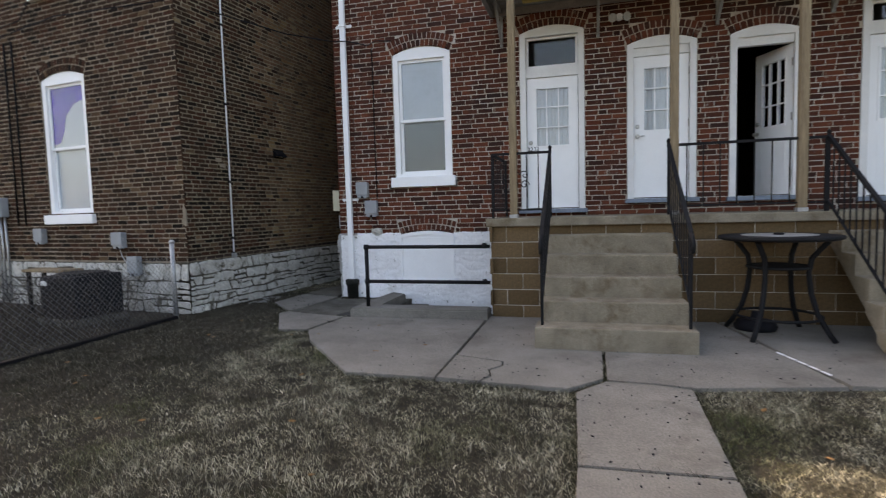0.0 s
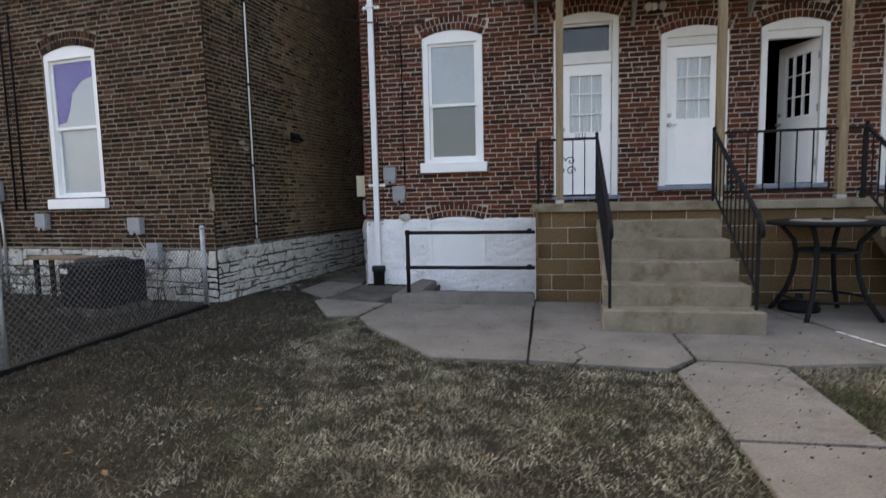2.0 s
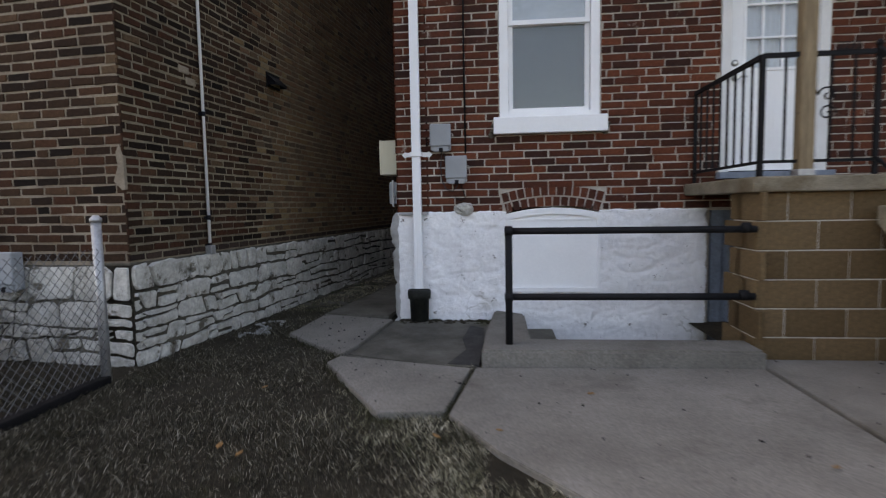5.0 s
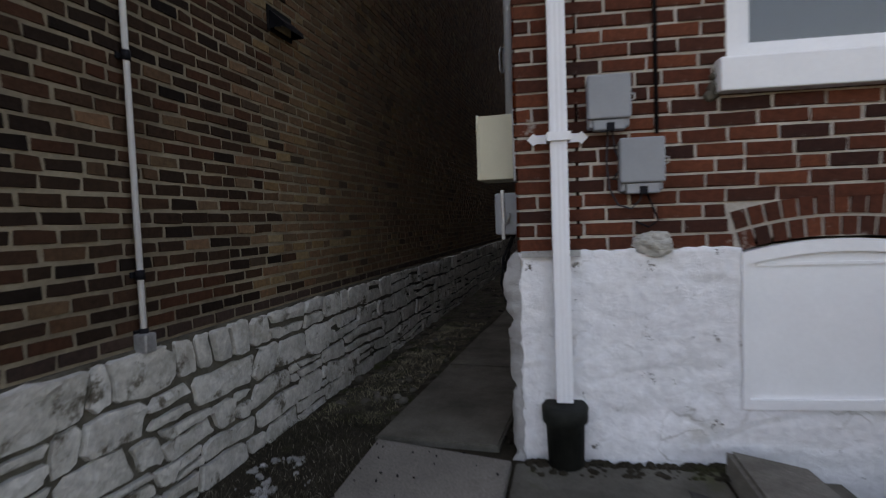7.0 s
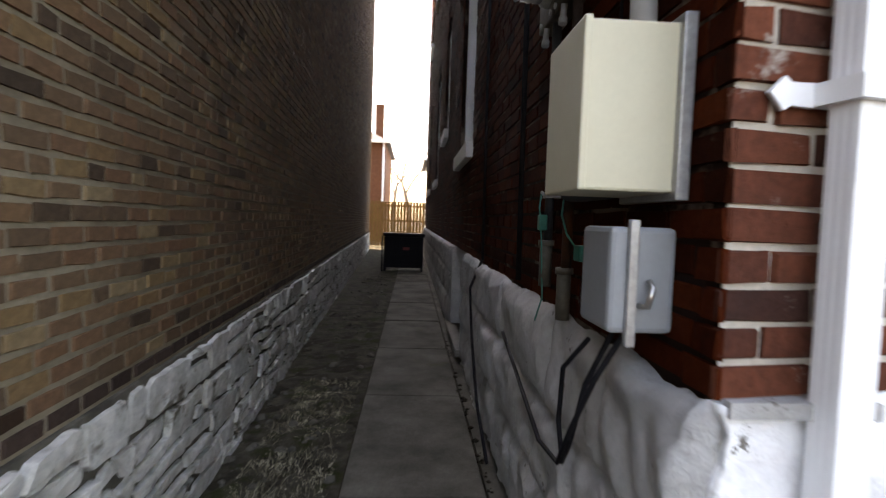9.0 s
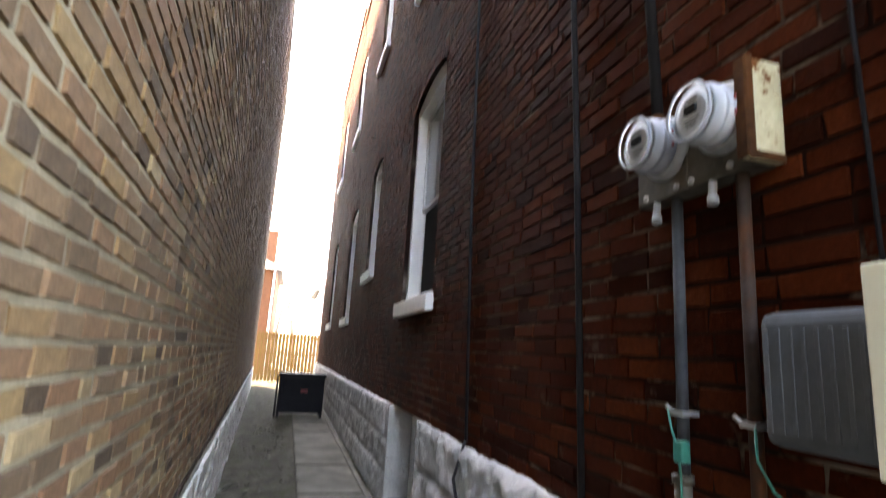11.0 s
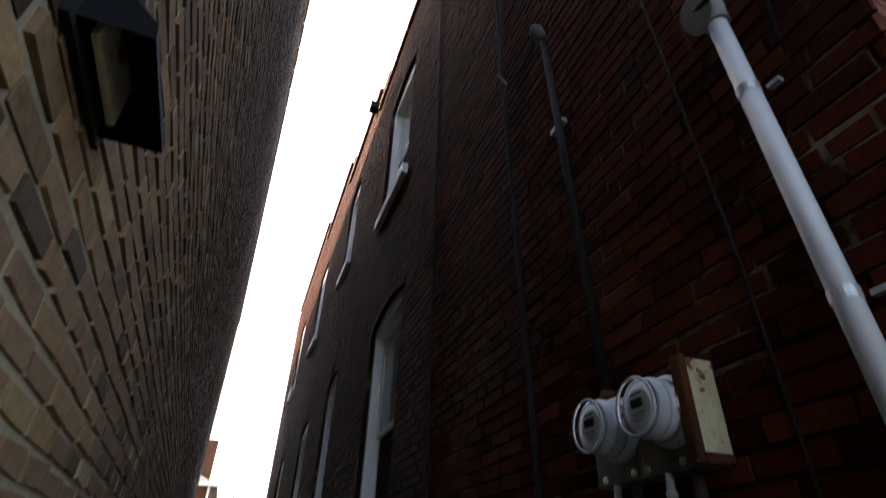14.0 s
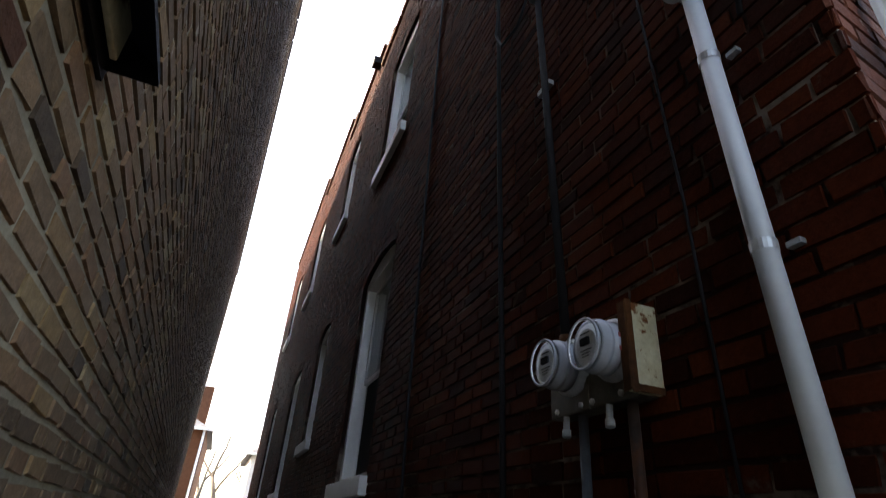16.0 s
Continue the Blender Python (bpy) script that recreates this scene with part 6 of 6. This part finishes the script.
for k in range(420):
    x, y = r.uniform(-4.8, -1.72), r.uniform(-4.6, -2.0)
    if y > -1.95 - 0.12 * (x + 1.7) or (-3.35 < x < -2.3 and y > -2.6):
        continue
    a, n, rise = r.uniform(0, 6.283), r.uniform(0.25, 0.8), r.uniform(0.15, 0.75)
    pts = [Vector((x, y, -0.04))]
    for i in range(4):
        a += r.uniform(-0.8, 0.8)
        step = pts[-1] + Vector((math.cos(a) * n / 4, math.sin(a) * n / 4, rise * (0.45, 0.35, 0.15, -0.1)[i]))
        pts.append(Vector((min(step.x, -1.67), min(step.y, -1.95 - 0.12 * (step.x + 1.7)), max(step.z, -0.02))))
    tube(bm, pts, [0.004, 0.0035, 0.003, 0.0025, 0.0015], 4, False)
solid("brambles", bm, BRAMBLE, pose(0, 0, 0), "dark bare brambles tangled behind the chain-link fence", "brambles", kind="stuff")

# chain-link fence
fx, fy0, fy1 = -1.62, -1.88, -9.5
fence = thing("chain_fence", pose(0, 0, 0), "galvanised chain-link fence between the yards", "fence")
for y in (fy0, -4.6, -7.3):
    bm = bmesh.new()
    tube(bm, [(fx, y, -0.1), (fx, y, 1.02)], 0.03, 12)
    part("post", bm, STEEL, fence)
    bm = bmesh.new()
    lathe(bm, (fx, y, 1.02), (0, 0, 1), [(0, 0.036), (0.02, 0.036), (0.045, 0.015)], 12)
    part("cap", bm, STEEL, fence)
bm = bmesh.new()
step, hgt = 0.065, 0.82
n = int((fy0 - fy1) / step)
for k in range(-int(hgt / step), n):
    for s in (0, 1):
        y0, z0, y1, z1 = (k * step, 0.03, k * step + hgt, 0.03 + hgt)
        if y0 < 0:
            z0, y0 = z0 - y0, 0.0
        if y1 > n * step:
            z1, y1 = z1 - (y1 - n * step), n * step
        if s:
            z0, z1 = 0.03 + hgt - (z0 - 0.03), 0.03 + hgt - (z1 - 0.03)
        tube(bm, [(fx + 0.02 + 0.003 * s, fy0 - y0, z0), (fx + 0.02 + 0.003 * s, fy0 - y1, z1)], 0.0024, 3, False)
part("chain_mesh", bm, WIRE, fence, "wire mesh")
part("ground_board", soft_box(fx - 0.05, fx + 0.04, fy1, fy0, -0.06, 0.012, 0.012), DARK_PIPE, fence, "dark timber edging under the mesh")

# spilled mortar by the stone
bm = bmesh.new()
for k in range(800):
    a, q = rng.uniform(0, 6.28), rng.random() ** 0.7
    x, y = -1.20 + 0.20 * q * math.cos(a), -0.38 + 0.36 * q * math.sin(a)
    s = 0.003 + 0.012 * rng.random() ** 3
    if noise.noise(Vector((x * 8, y * 8, 3))) + 0.5 * noise.noise(Vector((x * 25, y * 25, 3))) < 0.30 * q:
        continue
    lathe(bm, (x, y, -0.03), (0, 0, 1), [(0, s * 1.5), (s * 0.3 + 0.006, s * 1.2), (s * 0.4 + 0.008, s * 0.5)], 6)
solid("spilled_mortar", bm, SALT, pose(0, 0, 0), "crumbs of spilled white mortar on the soil", "rubble", kind="stuff")

# ---- end of the alley ----
bn = thing("trash_bin", ALLEY @ pose(-1.22, 12.6, 0), "black trash bin with lid standing in the alley", "trash bin")
part("body", soft_box(0.0, 1.0, 0.0, 0.6, 0.10, 0.88, 0.02), BLACK, bn)
part("lid", soft_box(-0.03, 1.03, -0.04, 0.64, 0.88, 0.97, 0.02), BLACK, bn)
for x in (0.0, 0.94):
    part("leg", soft_box(x, x + 0.06, 0.0, 0.08, 0.0, 0.12, 0.005), BLACK, bn)
    part("leg", soft_box(x, x + 0.06, 0.52, 0.6, 0.0, 0.12, 0.005), BLACK, bn)
part("side_bar", soft_box(-0.06, -0.02, -0.02, 0.02, 0.0, 0.9, 0.005), IRON, bn)
part("mark", soft_box(0.48, 0.64, -0.006, 0.002, 0.55, 0.62, 0.001, None, 1), RED_MARK, bn)
bf = thing("board_fence", ALLEY @ pose(0, 24.6, 0), "tall cedar board fence closing the alley", "fence")
for k in range(28):
    x = -3.2 + 0.15 * k
    part("board", soft_box(x, x + 0.122, 0.0, 0.022, 0.03, 2.15 + rng.uniform(-0.02, 0.02), 0.006, None, 1), FENCE_WOOD, bf)
for z in (0.4, 1.2, 1.9):
    part("rail", soft_box(-3.2, 1.0, 0.022, 0.06, z, z + 0.09, 0.004, None, 1), FENCE_WOOD, bf)


def far_house(m, w, d, h, ridge, wallmat, label, windows, chimney=None):
    hs = thing("house", m, label, "house")
    bm = bmesh.new()
    box(bm, 0, w, 0, d, -0.1, h)
    part("wall", bm, wallmat, hs)
    bm = bmesh.new()
    a = [bm.verts.new(p) for p in ((-0.3, -0.3, h - 0.1), (w + 0.3, -0.3, h - 0.1), (w + 0.3, d + 0.3, h - 0.1), (-0.3, d + 0.3, h - 0.1), (w * 0.5, d * 0.3, h + ridge), (w * 0.5, d * 0.7, h + ridge))]
    for f in ((0, 1, 4), (1, 2, 5, 4), (2, 3, 5), (3, 0, 4, 5), (3, 2, 1, 0)):
        bm.faces.new([a[i] for i in f])
    part("roof", bm, ROOF, hs)
    part("gutter", soft_box(-0.34, w + 0.34, -0.36, -0.28, h - 0.16, h - 0.02, 0.01, None, 1), WHITE, hs)
    bm = bmesh.new()
    tube(bm, [(w - 0.1, -0.06, h - 0.1), (w - 0.1, -0.06, 0)], 0.06, 8)
    part("downspout", bm, WHITE, hs)
    for x, z in windows:
        bm = bmesh.new()
        sash(bm, x, x + 0.9, z, z + 1.7, 0.1, -0.05, 0.05)
        box(bm, x + 0.1, x + 0.8, -0.03, 0.02, z + 0.8, z + 0.9)
        wn_ = part("window", bm, WHITE, hs)
        bm = bmesh.new()
        box(bm, x + 0.1, x + 0.8, -0.012, -0.004, z + 0.1, z + 1.6)
        part("pane", bm, SCREEN, wn_)
    if chimney:
        part("chimney", soft_box(chimney, chimney + 0.5, d * 0.1, d * 0.1 + 0.5, h - 0.2, h + 2.3, 0.02, None, 1), FAR_BRICK, hs)
    return hs


far_house(ALLEY @ pose(-10.6, 31, 0), 8.4, 9, 5.9, 2.4, FAR_BRICK, "orange brick house beyond the fence with white trim", [(6.25, 0.6), (6.25, 3.4), (3.5, 0.6), (3.5, 3.4)], 7.7)
far_house(ALLEY @ pose(0.4, 33, 0), 6.0, 8, 5.2, 2.2, TRIM, "pale two-storey house beyond the fence", [(1.0, 1.0), (3.5, 1.0)])


def bare_tree(m, height, seed, label):
    tr = thing("tree", m, label, "tree")
    r = random.Random(seed)
    trunk, crown = bmesh.new(), bmesh.new()

    def grow(p, d, length, rad, depth):
        pts, rads = [p], [rad]
        for k in range(4):
            d = (d + Vector((r.uniform(-0.18, 0.18), r.uniform(-0.18, 0.18), r.uniform(-0.03, 0.12)))).normalized()
            p = p + d * length / 4
            pts.append(p)
            rads.append(rad * (1 - 0.12 * (k + 1)))
        tube(trunk if depth == 0 else crown, pts, rads, 7 if depth < 2 else 4, depth == 0)
        if depth < 5:
            for k in range(3 if depth < 3 else 2):
                a = r.uniform(0, 6.28)
                nd = (d + Vector((math.cos(a), math.sin(a), r.uniform(-0.1, 0.5))) * r.uniform(0.5, 0.85)).normalized()
                grow(pts[-1 - (k % 2)], nd, length * r.uniform(0.6, 0.8), rads[-1] * 0.74, depth + 1)

    grow(Vector((0, 0, -0.1)), Vector((0, 0, 1)), height * 0.33, height * 0.017, 0)
    part("trunk", trunk, BARK, tr)
    part("crown", crown, BARK, tr, "bare winter branches")
    return tr


bare_tree(ALLEY @ pose(-0.7, 45, 0), 14.5, 3, "bare winter tree beyond the houses")
bare_tree(ALLEY @ pose(-2.4, 56, 0), 15, 8, "bare winter tree beyond the houses")
bare_tree(ALLEY @ pose(1.2, 44, 0), 10, 5, "bare winter tree beyond the houses")

# unseen plain wall added behind the yard to block low sky in reflections
bm = bmesh.new()
box(bm, -26.0, 26.0, -24.4, -24.0, -0.1, 2.4)
solid("unseen_yard_wall", bm, FAR_BRICK, pose(0, 0, 0), "unseen plain brick wall added to block low sky behind the yard", "wall", kind="structure")

# roof and back of the right house, to close it
bm = bmesh.new()
box(bm, 0.31, 12.6, 0.9, 20.9, 7.7, 7.85)
solid("right_roof", bm, ROOF, ALLEY, "flat dark roof of the brick row house", "roof", kind="structure")
bm = bmesh.new()
box(bm, 12.6, 12.9, 2.5, 20.9, -0.2, 8.2)
box(bm, 0.31, 12.9, 20.6, 20.9, -0.2, 11.8)
solid("wall_rear", bm, MORTAR, ALLEY, "plain outer walls of the brick row house", "wall", kind="structure")

# specks of debris, old paint on the joint and dirt along the wall
bm = bmesh.new()
for k in range(520):
    s = SLABS[rng.randrange(len(SLABS) - 2)]
    x, y = rng.uniform(min(p[0] for p in s), max(p[0] for p in s)), rng.uniform(min(p[1] for p in s), max(p[1] for p in s))
    if not inside(x, y, s):
        continue
    q, a = 0.0022 + 0.006 * rng.random() ** 2, rng.uniform(0, 3.14)
    pts = [(x + q * f * math.cos(a + b), y + q * f * math.sin(a + b)) for f, b in ((1.6, 0), (0.8, 1.2), (0.9, 2.3), (1.4, 3.3), (0.7, 4.6))]
    lo, hi = [bm.verts.new((*p, 0.0)) for p in pts], [bm.verts.new((*p, 0.0065)) for p in pts]
    bm.faces.new(hi)
    for i in range(5):
        bm.faces.new((lo[i], lo[(i + 1) % 5], hi[(i + 1) % 5], hi[i]))
solid("debris", bm, DARK_PIPE, pose(0, 0, 0), "dark specks of dirt and twigs on the concrete", "debris", kind="stuff")
bm = bmesh.new()
for k in range(420):
    x = rng.uniform(0.02, 1.0)
    y = -0.04 - 0.15 * rng.random() ** 2
    s = 0.005 + 0.018 * rng.random() ** 2
    lathe(bm, (x, y, -0.02), (rng.uniform(-0.3, 0.3), rng.uniform(-0.3, 0.3), 1), [(0, s * 1.3), (s * 0.5, s), (s * 0.9, s * 0.4)], 6)
for k in range(160):
    v = ALLEY @ Vector((-0.10 - 0.13 * rng.random() ** 2, rng.uniform(0.1, 5.0), 0))
    s = 0.004 + 0.016 * rng.random() ** 2
    lathe(bm, (v.x, v.y, -0.02), (rng.uniform(-0.3, 0.3), rng.uniform(-0.3, 0.3), 1), [(0, s * 1.3), (s * 0.5, s), (s * 0.9, s * 0.4)], 6)
solid("wall_dirt", bm, SOIL, pose(0, 0, 0), "dark clods of dirt along the foot of the wall", "dirt", kind="stuff")
for k in range(5):
    a, b = Vector((5.52, -2.62, 0)), Vector((5.70, -3.30, 0))
    p, q = a.lerp(b, k * 0.2), a.lerp(b, k * 0.2 + 0.15)
    solid("paint_dash", flat_poly([(p.x - 0.004, p.y), (p.x + 0.018, p.y), (q.x + 0.022, q.y), (q.x - 0.002, q.y)], 0.002, 0.009, 0.001), TRIM, pose(0, 0, 0), "worn white paint along a pavement joint", "paint mark", "paint marks")

# broken mortar at the ends of the window sill
for x in (0.915, 1.955):
    bm = bmesh.new()
    for k in range(7):
        s = rng.uniform(0.012, 0.026)
        lathe(bm, (x + rng.uniform(-0.025, 0.025), 0.0, 1.76 + rng.uniform(-0.04, 0.07)), (rng.uniform(-0.3, 0.3), -1, rng.uniform(-0.3, 0.3)), [(-0.01, s * 1.2), (s * 0.5, s), (s * 0.9, s * 0.4)], 6)
    solid("sill_mortar", bm, STONE_JOINT, FACADE, "crumbling grey mortar at the end of the sill", "mortar", kind="stuff")

# weeds and dark growth along the slab edges
r = random.Random(23)
spots = []
for outline in SLABS[:5] + SLABS[8:10]:
    for (x0, y0), (x1, y1) in zip(outline, outline[1:] + outline[:1]):
        for k in range(int(500 * math.hypot(x1 - x0, y1 - y0))):
            t = r.random()
            x, y = x0 + (x1 - x0) * t + r.gauss(0, 0.035), y0 + (y1 - y0) * t + r.gauss(0, 0.035)
            if y < -0.5 and not (x > 0.85 and y > -3.6 and x < 3.7) and not (x > -0.2 and y > -1.6) and not any(inside(x, y, q) for q in SLABS):
                spots.append((x, y))
grass_patch("edge_growth", spots, "dark moss and weeds along the pavement edge", 0.05, MOSS)

# fallen leaves
for k in range(26):
    x, y = rng.choice(((rng.uniform(-0.6, 2.6), rng.uniform(-3.3, -1.7)), (rng.uniform(4.8, 7.5), rng.uniform(-5.2, -4.0)), (rng.uniform(-1.2, 3.0), rng.uniform(-6.0, -4.0))))
    bm = bmesh.new()
    s = rng.uniform(0.015, 0.03)
    slab_of(bm, [(-s, 0), (-s * 0.3, -s * 0.5), (s * 0.6, -s * 0.35), (s * 1.2, 0), (s * 0.5, s * 0.45), (-s * 0.4, s * 0.4)], 0.0, 0.003)
    ob = solid("leaf", bm, LEAF, pose(x, y, 0.012, 90 + rng.uniform(-12, 12), rng.uniform(-12, 12), rng.uniform(0, 360)), "dry brown fallen leaf", "leaf", "fallen leaves")
